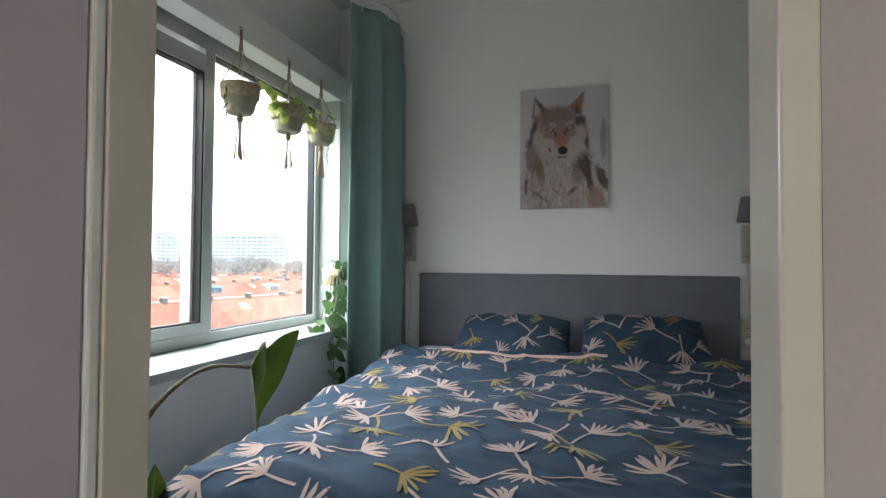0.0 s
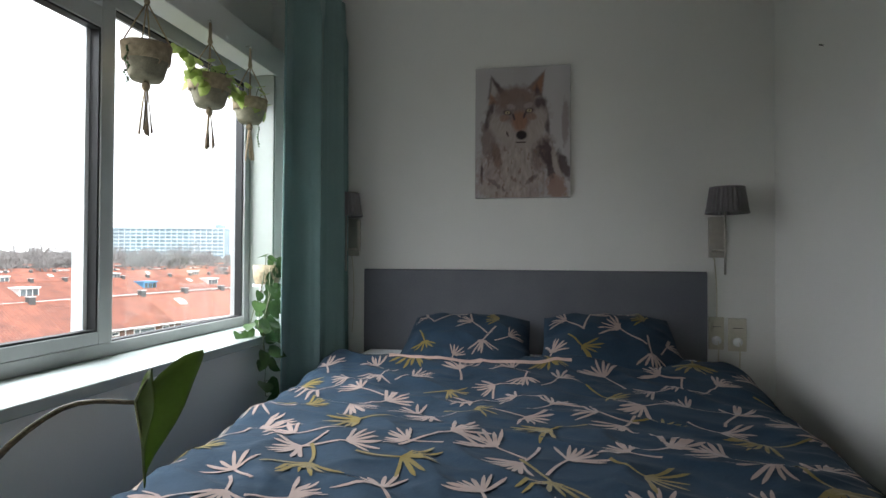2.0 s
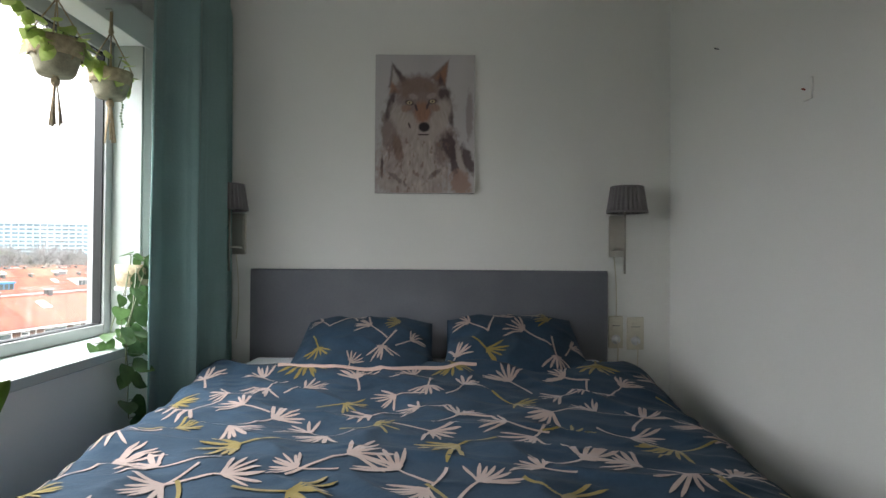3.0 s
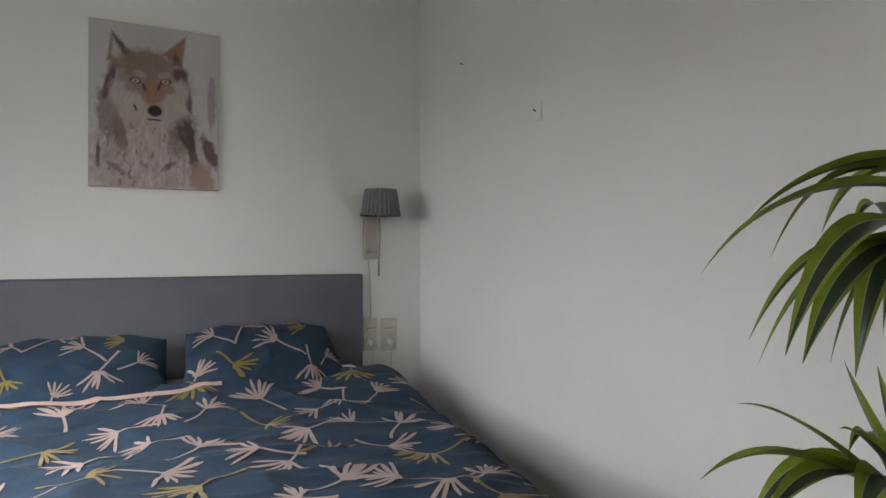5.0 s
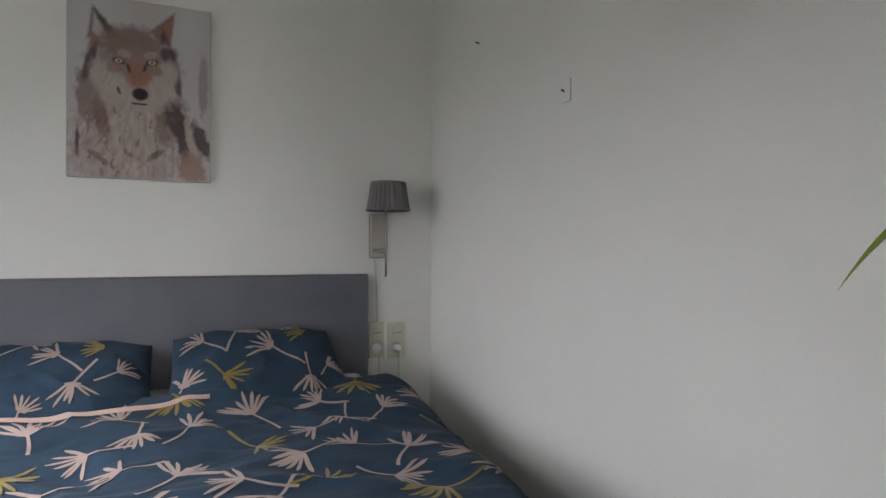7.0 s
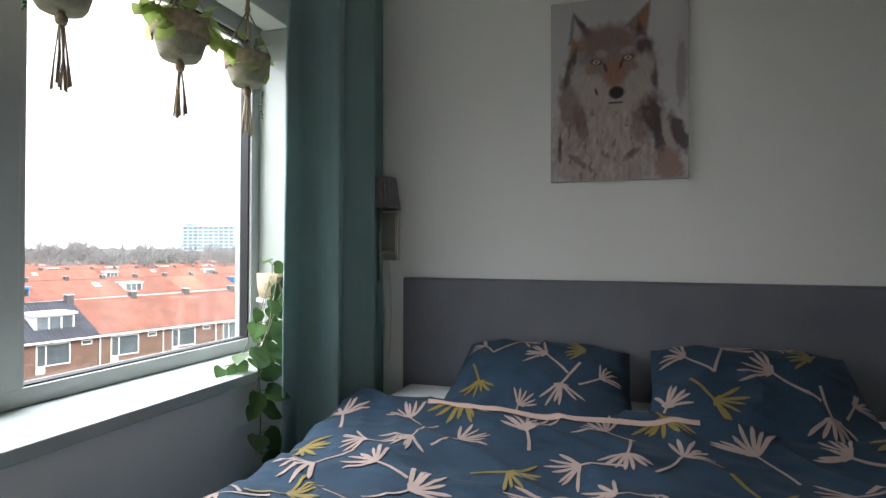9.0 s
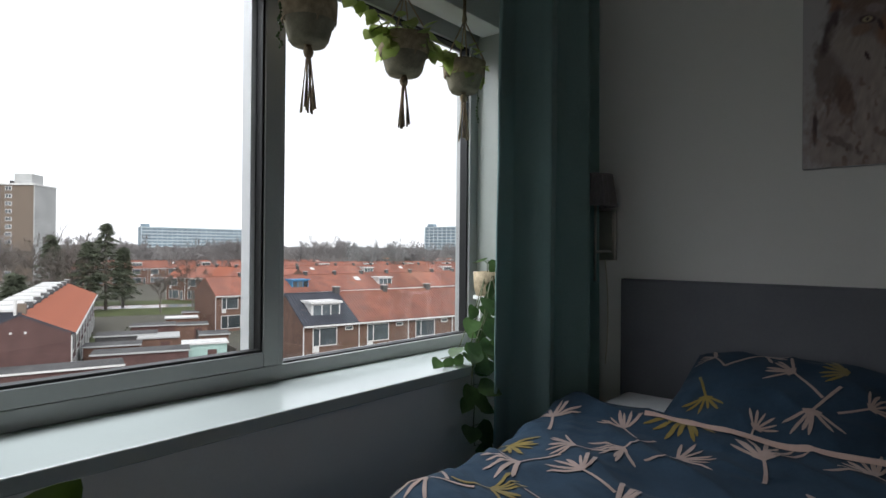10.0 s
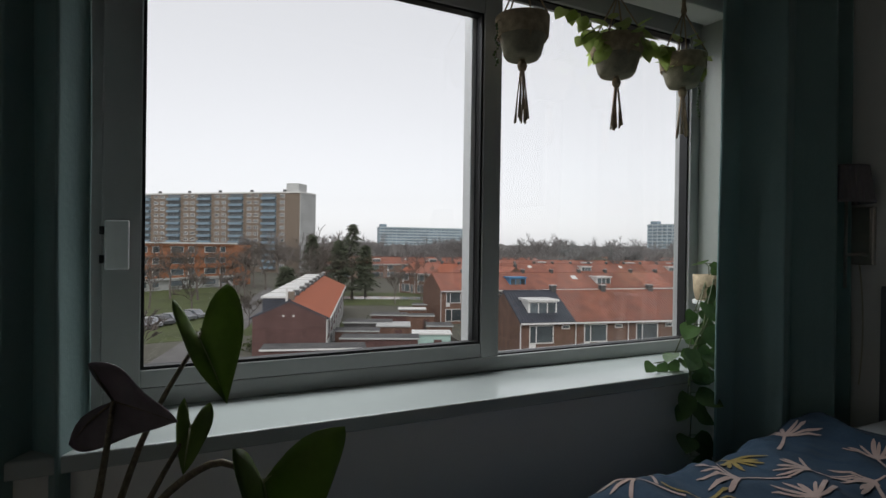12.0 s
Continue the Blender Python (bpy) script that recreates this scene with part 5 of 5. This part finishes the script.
def rowhouse(m, label, roof=ROOFT, brick=BRICK, w=5.75, depth=9.0, eave=5.5, ridge=8.0, dormer="", chimney=True, skylight=False, group="terraced houses", front=None):
    """A two-storey terraced house; its front faces local -y."""
    th = thing("terraced_house", m, label, "house", group)
    part("wall", boxes((0, w, 0, depth, 0, eave)), brick, th)
    rf = bmesh.new()
    o = 0.35
    pts = [(-o, eave - 0.12), (depth / 2, ridge), (depth + o, eave - 0.12), (depth + o, eave - 0.3), (depth / 2, ridge - 0.2), (-o, eave - 0.3)]
    a = [rf.verts.new((0.01, y, z)) for y, z in pts]
    b = [rf.verts.new((w - 0.01, y, z)) for y, z in pts]
    for i in range(6):
        j = (i + 1) % 6
        rf.faces.new((a[i], b[i], b[j], a[j]))
    for q in (a, b):
        rf.faces.new((q[0], q[1], q[4], q[5]))
        rf.faces.new((q[1], q[2], q[3], q[4]))
    rp = part("roof", rf, roof, th)
    gb = bmesh.new()
    for x in (0.02, w - 0.02):
        gb.faces.new([gb.verts.new((x, y, z)) for y, z in ((0, eave - 0.1), (depth, eave - 0.1), (depth / 2, ridge - 0.12))])
    part("gable", gb, brick, th)
    # courses of pantiles as ribs down the slope
    tl = bmesh.new()
    n = int(w / 0.3)
    for k in range(n):
        x = 0.05 + k * (w - 0.1) / n
        v = [(x, -o, eave - 0.115), (x + 0.13, -o, eave - 0.03), (x + 0.13, depth / 2, ridge + 0.09), (x, depth / 2, ridge + 0.005), (x + 0.27, -o, eave - 0.115), (x + 0.27, depth / 2, ridge + 0.005)]
        v = [tl.verts.new(p) for p in v]
        tl.faces.new((v[0], v[1], v[2], v[3]))
        tl.faces.new((v[1], v[4], v[5], v[2]))
    tagged(part("tile_rows", tl, front or roof, rp), kind="stuff")
    part("ridge_tiles", boxes((0, w, depth / 2 - 0.14, depth / 2 + 0.14, ridge - 0.03, ridge + 0.10)), roof, rp)
    part("gutter", boxes((0, w, -o - 0.12, -o, eave - 0.30, eave - 0.14)), TRIMW, th, "white gutter")
    part("downpipe", boxes((0.05, 0.13, -0.1, -0.01, 0, eave - 0.3)), TRIMW, th)

    def window(x0, x1, z0, z1, splits):
        wd = part("window", boxes((x0, x1, -0.05, 0.02, z0, z0 + 0.09), (x0, x1, -0.05, 0.02, z1 - 0.09, z1), *[(x0 + (x1 - x0) * f - 0.045, x0 + (x1 - x0) * f + 0.045, -0.05, 0.02, z0, z1) for f in splits]), TRIMW, th, "white window frame")
        part("pane", boxes((x0 + 0.03, x1 - 0.03, -0.018, -0.012, z0 + 0.03, z1 - 0.03)), FARGLASS, wd)
        return wd
    up = eave - 0.42
    window(1.0, 3.5, up - 1.75, up, (0.018, 0.28, 0.982))
    window(4.35, 5.2, up - 0.42, up - 0.02, (0.05, 0.95))
    window(0.9, 3.9, 0.4, 2.4, (0.015, 0.35, 0.985))
    window(4.3, 5.2, 0.1, 2.3, (0.05, 0.95))
    part("panel", boxes((1.0, 1.65, -0.03, 0.01, up - 2.3, up - 1.75)), TRIMW, th)
    if chimney:
        part("chimney", boxes((w - 0.5, w + 0.05, depth / 2 - 0.3, depth / 2 + 0.3, ridge - 0.4, ridge + 0.55)), FELT, th)
        part("chimney_cap", boxes((w - 0.55, w + 0.1, depth / 2 - 0.35, depth / 2 + 0.35, ridge + 0.55, ridge + 0.63)), CONCR, th)
    if dormer:
        dm = TRIMB if dormer == "blue" else TRIMW
        d = part("dormer", boxes((1.3, 4.3, 1.0, depth / 2, eave + 0.35, eave + 1.75)), dm, th, "box dormer")
        part("dormer_roof", boxes((1.15, 4.45, 0.75, depth / 2, eave + 1.75, eave + 1.95)), dm, d)
        for k in range(3):
            part("pane", boxes((1.5 + k * 0.93, 2.3 + k * 0.93, 0.985, 0.995, eave + 0.55, eave + 1.6)), FARGLASS, d)
    if skylight:
        sk = bmesh.new()
        sl = (ridge - eave + 0.12) / (depth / 2 + o)
        sk.faces.new([sk.verts.new((x, -o + t * (depth / 2 + o), eave - 0.12 + t * (ridge - eave + 0.12) + 0.09)) for x, t in ((3.0, 0.55), (4.1, 0.55), (4.1, 0.78), (3.0, 0.78))])
        part("skylight", sk, TRIMW, th)
    return th


def row(start, turn, count, kinds, w=5.75, **kw):
    """Houses side by side along a street; turn: degrees of local x from world x."""
    made = {}
    for k in range(count):
        kind = kinds[k % len(kinds)]
        m = pose(*start, GZ, 0, 0, turn) @ pose(k * w, 0, 0)
        if kind in made:
            copy_thing(made[kind], m)
            continue
        made[kind] = rowhouse(m, {"plain": "brick terraced house with a weathered orange tiled roof", "slate": "terraced house with a slate-grey roof and white dormer", "blue": "terraced house with a blue box dormer in its orange roof",
                                  "white": "terraced house with a white box dormer in its orange roof", "sky": "terraced house with a pale skylight in its orange roof", "new": "terraced house with a bright new orange roof"}[kind],
                              ROOFG if kind == "slate" else ROOFN if kind == "new" else ROOFT, dormer={"slate": "white", "blue": "blue", "white": "white"}.get(kind, ""), skylight=kind == "sky", w=w, **kw)


row((-43.8, 32.7), 77, 8, ("slate", "plain", "plain", "plain", "sky", "plain", "plain"))
row((-80.4, 43.3), 82, 15, ("plain", "plain", "blue", "plain", "sky", "white", "plain"))
row((-128, 74), 79, 18, ("plain", "white", "plain", "sky", "plain"), chimney=True)
row((-60, 118), 79, 9, ("plain", "white", "plain"))
row((-170, 96), 74, 22, ("plain", "plain", "white"))
row((-140, 62), 20, 6, ("new", "plain"))
row((-205, 60), 84, 16, ("plain", "sky", "plain", "white"))
row((-230, 190), 70, 24, ("plain", "plain", "white"))
row((-84, 148), 76, 12, ("plain", "white", "plain", "sky"))
row((-130, 205), 74, 14, ("plain", "white", "plain"))
# the street that runs away from the window: its gable end faces us
for k in range(8):
    d = 5.75 * k
    m = pose(-56.0, 17.6, GZ, 0, 0, 160) @ pose(d, 0, 0)
    if k == 0:
        end_house = rowhouse(m, "purple-brown brick end house with an orange front slope", ROOFG, BRICKD, front=ROOFN, depth=7.2, ridge=6.9, eave=5.2, group="houses on the side street")
        rear = part("dormer", boxes((0.9, 4.9, 3.75, 6.4, 5.5, 7.0)), ROOFG, end_house, "flat-roofed rear dormer")
        part("dormer_fascia", boxes((0.75, 5.05, 3.6, 6.55, 7.0, 7.18)), TRIMW, rear)
    else:
        copy_thing(end_house, m)
part("chimney", boxes((0.15, 0.75, 3.2, 3.8, 6.5, 7.7)), BRICKO, end_house, "ochre brick chimney")
part("chimney_flue", boxes((0.2, 0.4, 3.85, 4.05, 6.6, 8.0)), TRIMW, end_house)
for z, y in ((5.2, 3.2), (5.2, 4.2)):
    part("vent_cap", boxes((-0.06, 0.0, y - 0.09, y + 0.09, z, z + 0.18)), TRIMW, end_house)


def shed(x, y, w, d, h, turn, wall, roof, label):
    th = thing("garden_shed", pose(x, y, GZ, 0, 0, turn), label, "shed", "garden sheds")
    part("wall", boxes((0, w, 0, d, 0, h)), wall, th)
    part("flat_roof", boxes((-0.15, w + 0.15, -0.15, d + 0.15, h, h + 0.12)), roof, th)
    part("fascia", boxes((-0.18, w + 0.18, -0.2, -0.15, h - 0.02, h + 0.14)), TRIMW if wall == TEALP or w > 9 else CONCR, th, "pale fascia")
    part("door", boxes((w * 0.55, w * 0.55 + 0.9, -0.03, 0, 0, 2.0)), BRICKD, th)
    return th


shed(-52.2, 10.6, 9.2, 3.0, 2.9, 73, BRICKD, FELT, "low brick extension with a white roof edge")
rng = random.Random(8)
for k, (x, y, w, wall, roof, lab) in enumerate((
        (-57, 19.5, 8.0, BRICKD, FELT, "open timber carport with a felt roof"), (-57.5, 28.0, 4.2, TEALP, TRIMW, "mint-green garden shed with a pale roof"), (-64, 21, 5, BRICK, FELT, "brick garden shed with a felt roof"),
        (-66, 27, 4, BRICK, CONCR, "brick shed with a pale sheet roof"), (-70, 24, 6, FELT, FELT, "long black felt-roofed shed"), (-76, 30, 5, BRICKD, FELT, "brick shed with a dark roof"),
        (-80, 36, 4, BRICK, TRIMW, "small shed with a white roof"), (-74, 35, 3.5, BRICK, FELT, "brick shed beside the fence"), (-88, 42, 6, BRICK, FELT, "garages in a low row"), (-62, 32, 3, BRICK, FELT, "small shed with a felt roof"))):
    shed(x, y, w, rng.uniform(2.5, 4), rng.uniform(2.3, 2.7), 66, wall, roof, lab)
for k in range(6):
    f = thing("garden_fence", pose(-56 - k * 5.2, 33.0 + k * 1.2, GZ, 0, 0, 166), "weathered timber garden fence", "fence", "garden fences")
    part("boards", boxes((0, 5.0, -0.03, 0.03, 0.1, 1.8)), BARK, f)
    part("post", boxes((-0.06, 0.06, -0.06, 0.06, 0, 1.9)), BARK, f)


def slab_block(m, length, depth, storeys, label, wall, band, pitch=2.8, bays=24, fins=True, tower=True):
    """A long gallery flat: storey bands, dividing walls and roof boxes."""
    th = thing("apartment_block", m, label, "apartment block", "distant apartment blocks")
    h = storeys * pitch + 2.2
    part("wall", boxes((0, length, 0, depth, 0, h)), band, th)
    for k in range(storeys + 1):
        z = 1.6 + k * pitch
        part("gallery", boxes((0, length, -1.1, 0, z, z + 1.15)), wall, th)
    for k in range(bays + 1):
        x = length * k / bays
        part("fin", boxes((x - 0.2, x + 0.2, -1.0, 0, 0, h)), wall, th)
    part("roof", boxes((-0.4, length + 0.4, -1.3, depth + 0.4, h, h + 0.5)), wall, th)
    if tower:
        for x in (1, length - 8):
            part("lift_house", boxes((x, x + 6, 2, 8, h + 0.5, h + 3.2)), band, th)
    return th


def polar(az, dist):
    """A place on the ground, az degrees to the left of the headboard's direction."""
    return (0.4 - math.sin(radians(az)) * dist, 1.2 + math.cos(radians(az)) * dist)


def facing(p, q):
    """Pose of a front that runs from p to q, seen with p on its left."""
    return pose(*p, GZ, 0, 0, math.degrees(math.atan2(q[1] - p[1], q[0] - p[0])))


p, q = polar(68.6, 560), polar(59.0, 590)
slab_block(facing(p, q), math.dist(p, q), 12, 10, "long gallery flats, distance haze put into their pale blue colour", FLATB, FLATD)
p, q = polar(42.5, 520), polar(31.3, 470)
slab_block(facing(p, q), math.dist(p, q), 12, 11, "long gallery flats behind bare trees, distance haze put into their pale blue colour", FLATB, FLATD)

# tall brick flats with stacks of balconies
p, q = polar(102, 385), polar(76.4, 252)
L = math.dist(p, q)
tall = thing("brick_flats", facing(p, q), "tall ochre-brick apartment block with blue balconies and a grey end wall", "apartment block")
H = 12 * 2.75 + 1.5
part("wall", boxes((0, L, 0, 13, 0, H)), BRICKO, tall)
part("end_wall", boxes((L, L + 0.4, -0.2, 13.2, 0, H)), CONCR, tall, "pale grey end wall")
part("parapet", boxes((-0.3, L + 0.6, -0.4, 13.3, H, H + 0.6)), TRIMW, tall)
part("lift_house", boxes((L - 9, L - 3, 4, 11, H + 0.6, H + 4.6)), CONCR, tall)
nb = 13
for b in range(nb):
    x = L - 8 - b * 16.5
    if x < 8:
        break
    for k in range(12):
        z = 1.6 + k * 2.75
        part("balcony", boxes((x - 10.5, x - 3.5, -1.2, 0, z - 0.15, z + 0.95)), BALC, tall)
        part("loggia", boxes((x - 10.5, x - 3.5, -0.06, -0.02, z + 0.95, z + 2.45)), FARGLASS, tall)
        for dx in (-14.6, -1.6):
            w = part("window", boxes((x + dx, x + dx + 2.2, -0.10, 0.0, z + 0.75, z + 2.15)), TRIMW, tall)
            part("pane", boxes((x + dx + 0.2, x + dx + 1.0, -0.14, -0.11, z + 0.9, z + 2.0), (x + dx + 1.2, x + dx + 2.0, -0.14, -0.11, z + 0.9, z + 2.0)), FARGLASS, w)
    part("roof_vent", boxes((x - 2, x - 1, 3, 4, H + 0.6, H + 1.9)), FELT, tall)

# orange block of four storeys
p, q = polar(97, 150), polar(82.4, 178)
L = math.dist(p, q)
og = thing("orange_flats", facing(p, q), "orange-rendered four-storey apartment block with white windows", "apartment block")
part("wall", boxes((0, L, 0, 12, 2.6, 12.2)), ORANGE, og)
part("ground_floor", boxes((0, L, 0.3, 12, 0, 2.6)), CONCR, og)
part("roof_edge", boxes((-0.5, L + 0.5, -0.8, 12.5, 12.2, 12.6)), TRIMW, og)
part("wing", boxes((L, L + 9, 3, 13, 0, 12.0)), ORANGE, og, "orange end wing")
for k in range(4):
    z = 0.6 + k * 3.0
    for b in range(int(L / 5.2)):
        x = L - 5.0 - b * 5.2
        w = part("window", boxes((x, x + (3.8 if b % 2 else 1.9), -0.15, 0.31, z + 0.2, z + 1.9)), TRIMW, og)
        part("pane", boxes((x + 0.15, x + (3.65 if b % 2 else 1.75), -0.2, -0.16, z + 0.35, z + 1.75)), FARGLASS, w)
    part("band", boxes((0, L, -0.5, 0.0, z + 2.05, z + 2.6)), ORANGE if k else CONCR, og)


# ---- trees ----
def bare_tree(bm, x, y, h, rng, levels=4, twig=0.05):
    """A leafless tree: forking limbs down to fine twigs."""
    def grow(p, d, length, rad, lev):
        q = p + d * length
        mid = p + d * length * 0.5 + Vector((rng.uniform(-1, 1), rng.uniform(-1, 1), 0)) * length * 0.06
        tube(bm, [p, mid, q], [rad, rad * 0.8, rad * 0.6], 5 if lev == 0 else 3)
        if lev < levels:
            for _ in range(3 if lev else 5):
                v = (d + Vector((rng.gauss(0, 0.55), rng.gauss(0, 0.55), rng.uniform(-0.15, 0.45)))).normalized()
                grow(p.lerp(q, rng.uniform(0.55, 1.0)), v, length * rng.uniform(0.55, 0.8), max(twig, rad * 0.5), lev + 1)
    grow(Vector((x, y, GZ)), Vector((rng.uniform(-0.05, 0.05), rng.uniform(-0.05, 0.05), 1)), h * 0.36, h * 0.018, 0)


rng = random.Random(31)
for az, dist, h in ((83.5, 140, 14), (85.5, 135, 15), (87.8, 140, 14), (81.5, 130, 13), (78.2, 145, 16), (75.5, 140, 17), (74.4, 128, 15), (80.6, 170, 15), (79.5, 160, 15), (77, 150, 17), (73.8, 140, 16), (76, 115, 9), (82, 118, 9), (86, 112, 10), (89.5, 120, 11), (64.4, 128, 11), (67, 122, 9), (74.9, 170, 18), (72.5, 175, 16), (81, 90, 6), (91, 62, 7), (93, 58, 6)):
    b = bmesh.new()
    px, py = polar(az, dist)
    bare_tree(b, 0, 0, h, rng, 5, 0.045)
    for v in b.verts:
        v.co.z -= GZ
    t = thing("bare_tree", pose(px, py, GZ), "leafless winter tree with fine grey-brown twigs", "tree", "winter trees")
    part("limbs", b, BARK, t)
far = bmesh.new()
for k in range(230):
    az = rng.uniform(22, 82)
    dist = rng.uniform(215, 400)
    px, py = polar(az, dist)
    bare_tree(far, px, py, rng.uniform(12.5, 20) * (1 + (dist - 215) / 900), rng, 4, 0.09)
tagged(part("far_woods", far, HAZYB), "belt of bare trees along the skyline, haze put into their colour", "woods", kind="stuff")
hump = bmesh.new()
for ring, (dist, hh) in enumerate(((300, 9.5), (420, 13.0), (520, 14.0), (760, 17.0))):
    prev = None
    for k in range(300):
        az = 10 + k * 0.32
        px, py = polar(az, dist + 6 * noise.noise((k * 0.2, ring, 0)))
        top = GZ + hh - 1.5 + 3.6 * noise.noise((k * 0.07, ring, 1)) + 2.0 * noise.noise((k * 0.5, ring, 2)) + 1.3 * rng.uniform(-1, 1)
        cur = (hump.verts.new((px, py, GZ)), hump.verts.new((px, py, top)), hump.verts.new((px * 1.02, py * 1.02, GZ)))
        if prev:
            hump.faces.new((prev[0], cur[0], cur[1], prev[1]))
            hump.faces.new((prev[1], cur[1], cur[2], prev[2]))
        prev = cur
tagged(part("far_thicket", hump, HAZYB), "distant dense thicket along the horizon, haze put into its colour", "woods", kind="stuff")


def conifer(az, dist, h, seed):
    r = random.Random(seed)
    px, py = polar(az, dist)
    t = thing("conifer", pose(px, py, GZ), "dark evergreen conifer with ragged drooping boughs", "tree", "evergreens")
    tr = bmesh.new()
    tube(tr, [(0, 0, 0), (0.1, 0, h * 0.6), (0, 0, h)], [0.35, 0.2, 0.04], 7)
    part("trunk", tr, BARK, t)
    cr = bmesh.new()
    for k in range(640):
        f = r.random() ** 0.8
        z = h * (0.12 + 0.88 * f)
        rad = h * 0.25 * (1 - f) ** 0.9 * r.uniform(0.2, 1.15) * (1 + 0.3 * math.sin(z * 3.1 + seed)) + 0.12
        a = r.uniform(0, 6.28)
        c = Vector((math.cos(a) * rad, math.sin(a) * rad, z))
        d = Vector((math.cos(a), math.sin(a), -0.35)).normalized()
        sd = Vector((-d.y, d.x, r.uniform(-0.4, 0.4)))
        ln = r.uniform(0.7, 1.5)
        for q in (-0.35, 0.0, 0.35):
            e = c + (d + sd * q * 1.5) * ln
            cr.faces.new((cr.verts.new(c + sd * 0.16), cr.verts.new(e), cr.verts.new(c - sd * 0.16 + Vector((0, 0, r.uniform(-0.25, 0.25))))))
    part("crown", cr, PINE, t)


conifer(71.3, 132, 17.2, 3)
conifer(72.6, 128, 13.5, 4)
conifer(70.0, 140, 12.5, 5)
conifer(77.6, 105, 8.5, 6)
conifer(75.2, 150, 15.0, 7)


def shrub(az, dist, size, seed):
    r = random.Random(seed)
    px, py = polar(az, dist)
    t = thing("shrub", pose(px, py, GZ), "rounded green garden shrub below the window", "shrub", "garden shrubs")
    cr = bmesh.new()
    for k in range(260):
        d = Vector((r.gauss(0, 1), r.gauss(0, 1), abs(r.gauss(0, 0.9)))).normalized() * size * r.uniform(0.55, 1.0)
        s1, s2 = Vector((r.uniform(-1, 1), r.uniform(-1, 1), r.uniform(-1, 1))) * 0.35, Vector((r.uniform(-1, 1), r.uniform(-1, 1), r.uniform(-1, 1))) * 0.35
        cr.faces.new((cr.verts.new(d), cr.verts.new(d + s1), cr.verts.new(d + s2)))
    part("foliage", cr, HEDGE, t)


for k, (az, dist, size) in enumerate(((49.5, 50, 2.2), (61.8, 62, 1.6), (66, 66, 1.4), (80, 70, 2.0), (84, 80, 2.5), (69, 88, 2.0))):
    shrub(az, dist, size, 40 + k)


def parked_car(az, dist, turn, seed):
    px, py = polar(az, dist)
    t = thing("parked_car", pose(px, py, GZ, 0, 0, turn), "parked car beside the grass", "car", "parked cars")
    part("body", prism([(-2.1, 0.3), (2.1, 0.3), (2.15, 0.75), (1.2, 0.9), (0.6, 1.42), (-1.3, 1.42), (-1.9, 0.95), (-2.15, 0.85)], -0.85, 0.85), CARP, t)
    part("glazing", prism([(1.0, 0.93), (0.55, 1.36), (-1.2, 1.36), (-1.65, 0.97)], -0.87, 0.87), FARGLASS, t)
    for x in (-1.3, 1.3):
        for y in (-0.82, 0.82):
            w = bmesh.new()
            tube(w, [(x, y - 0.1, 0.32), (x, y + 0.1, 0.32)], 0.32, 14)
            part("wheel", w, RUBBER, t)


for k in range(6):
    parked_car(90.3 - k * 0.9, 92 + k * 2.2, 20 + 5 * k, k)
parked_car(64.2, 165, 60, 9)

lawn = structure("grass", prism([(-60, 0.0), (40, 0.0), (40, 0.02), (-60, 0.02)], -30, 30), GRASS, "winter lawn between the blocks", "grass")
lawn.matrix_basis = pose(-118, -4, GZ + 0.01, 0, 0, 8)
lawn2 = structure("grass", prism([(-35, 0.0), (35, 0.0), (35, 0.02), (-35, 0.02)], -16, 16), GRASS, "grass bank by the canal", "grass")
lawn2.matrix_basis = pose(-122, 58, GZ + 0.012, 0, 0, 66)
structure("water", prism([(-30, 0.0), (30, 0.0), (30, 0.02), (-30, 0.02)], -3.5, 3.5), WATER, "pale strip of canal water", "water").matrix_basis = pose(-124, 56, GZ + 0.035, 0, 0, 66)
structure("road", prism([(-70, 0.0), (60, 0.0), (60, 0.02), (-70, 0.02)], -3.0, 3.0), ASPH, "asphalt path beside the lawn", "road").matrix_basis = pose(-105, 17, GZ + 0.04, 0, 0, 163)
structure("ground", boxes((-1500, 900, -1200, 1500, GZ - 0.5, GZ)), GROUND, "streets and gardens far below the window", "ground")
structure("building_below", boxes((-1.30, 1.75, -1.6, 3.7, GZ, -0.125)), BRICK, "plain brick storeys under the flat", "wall")
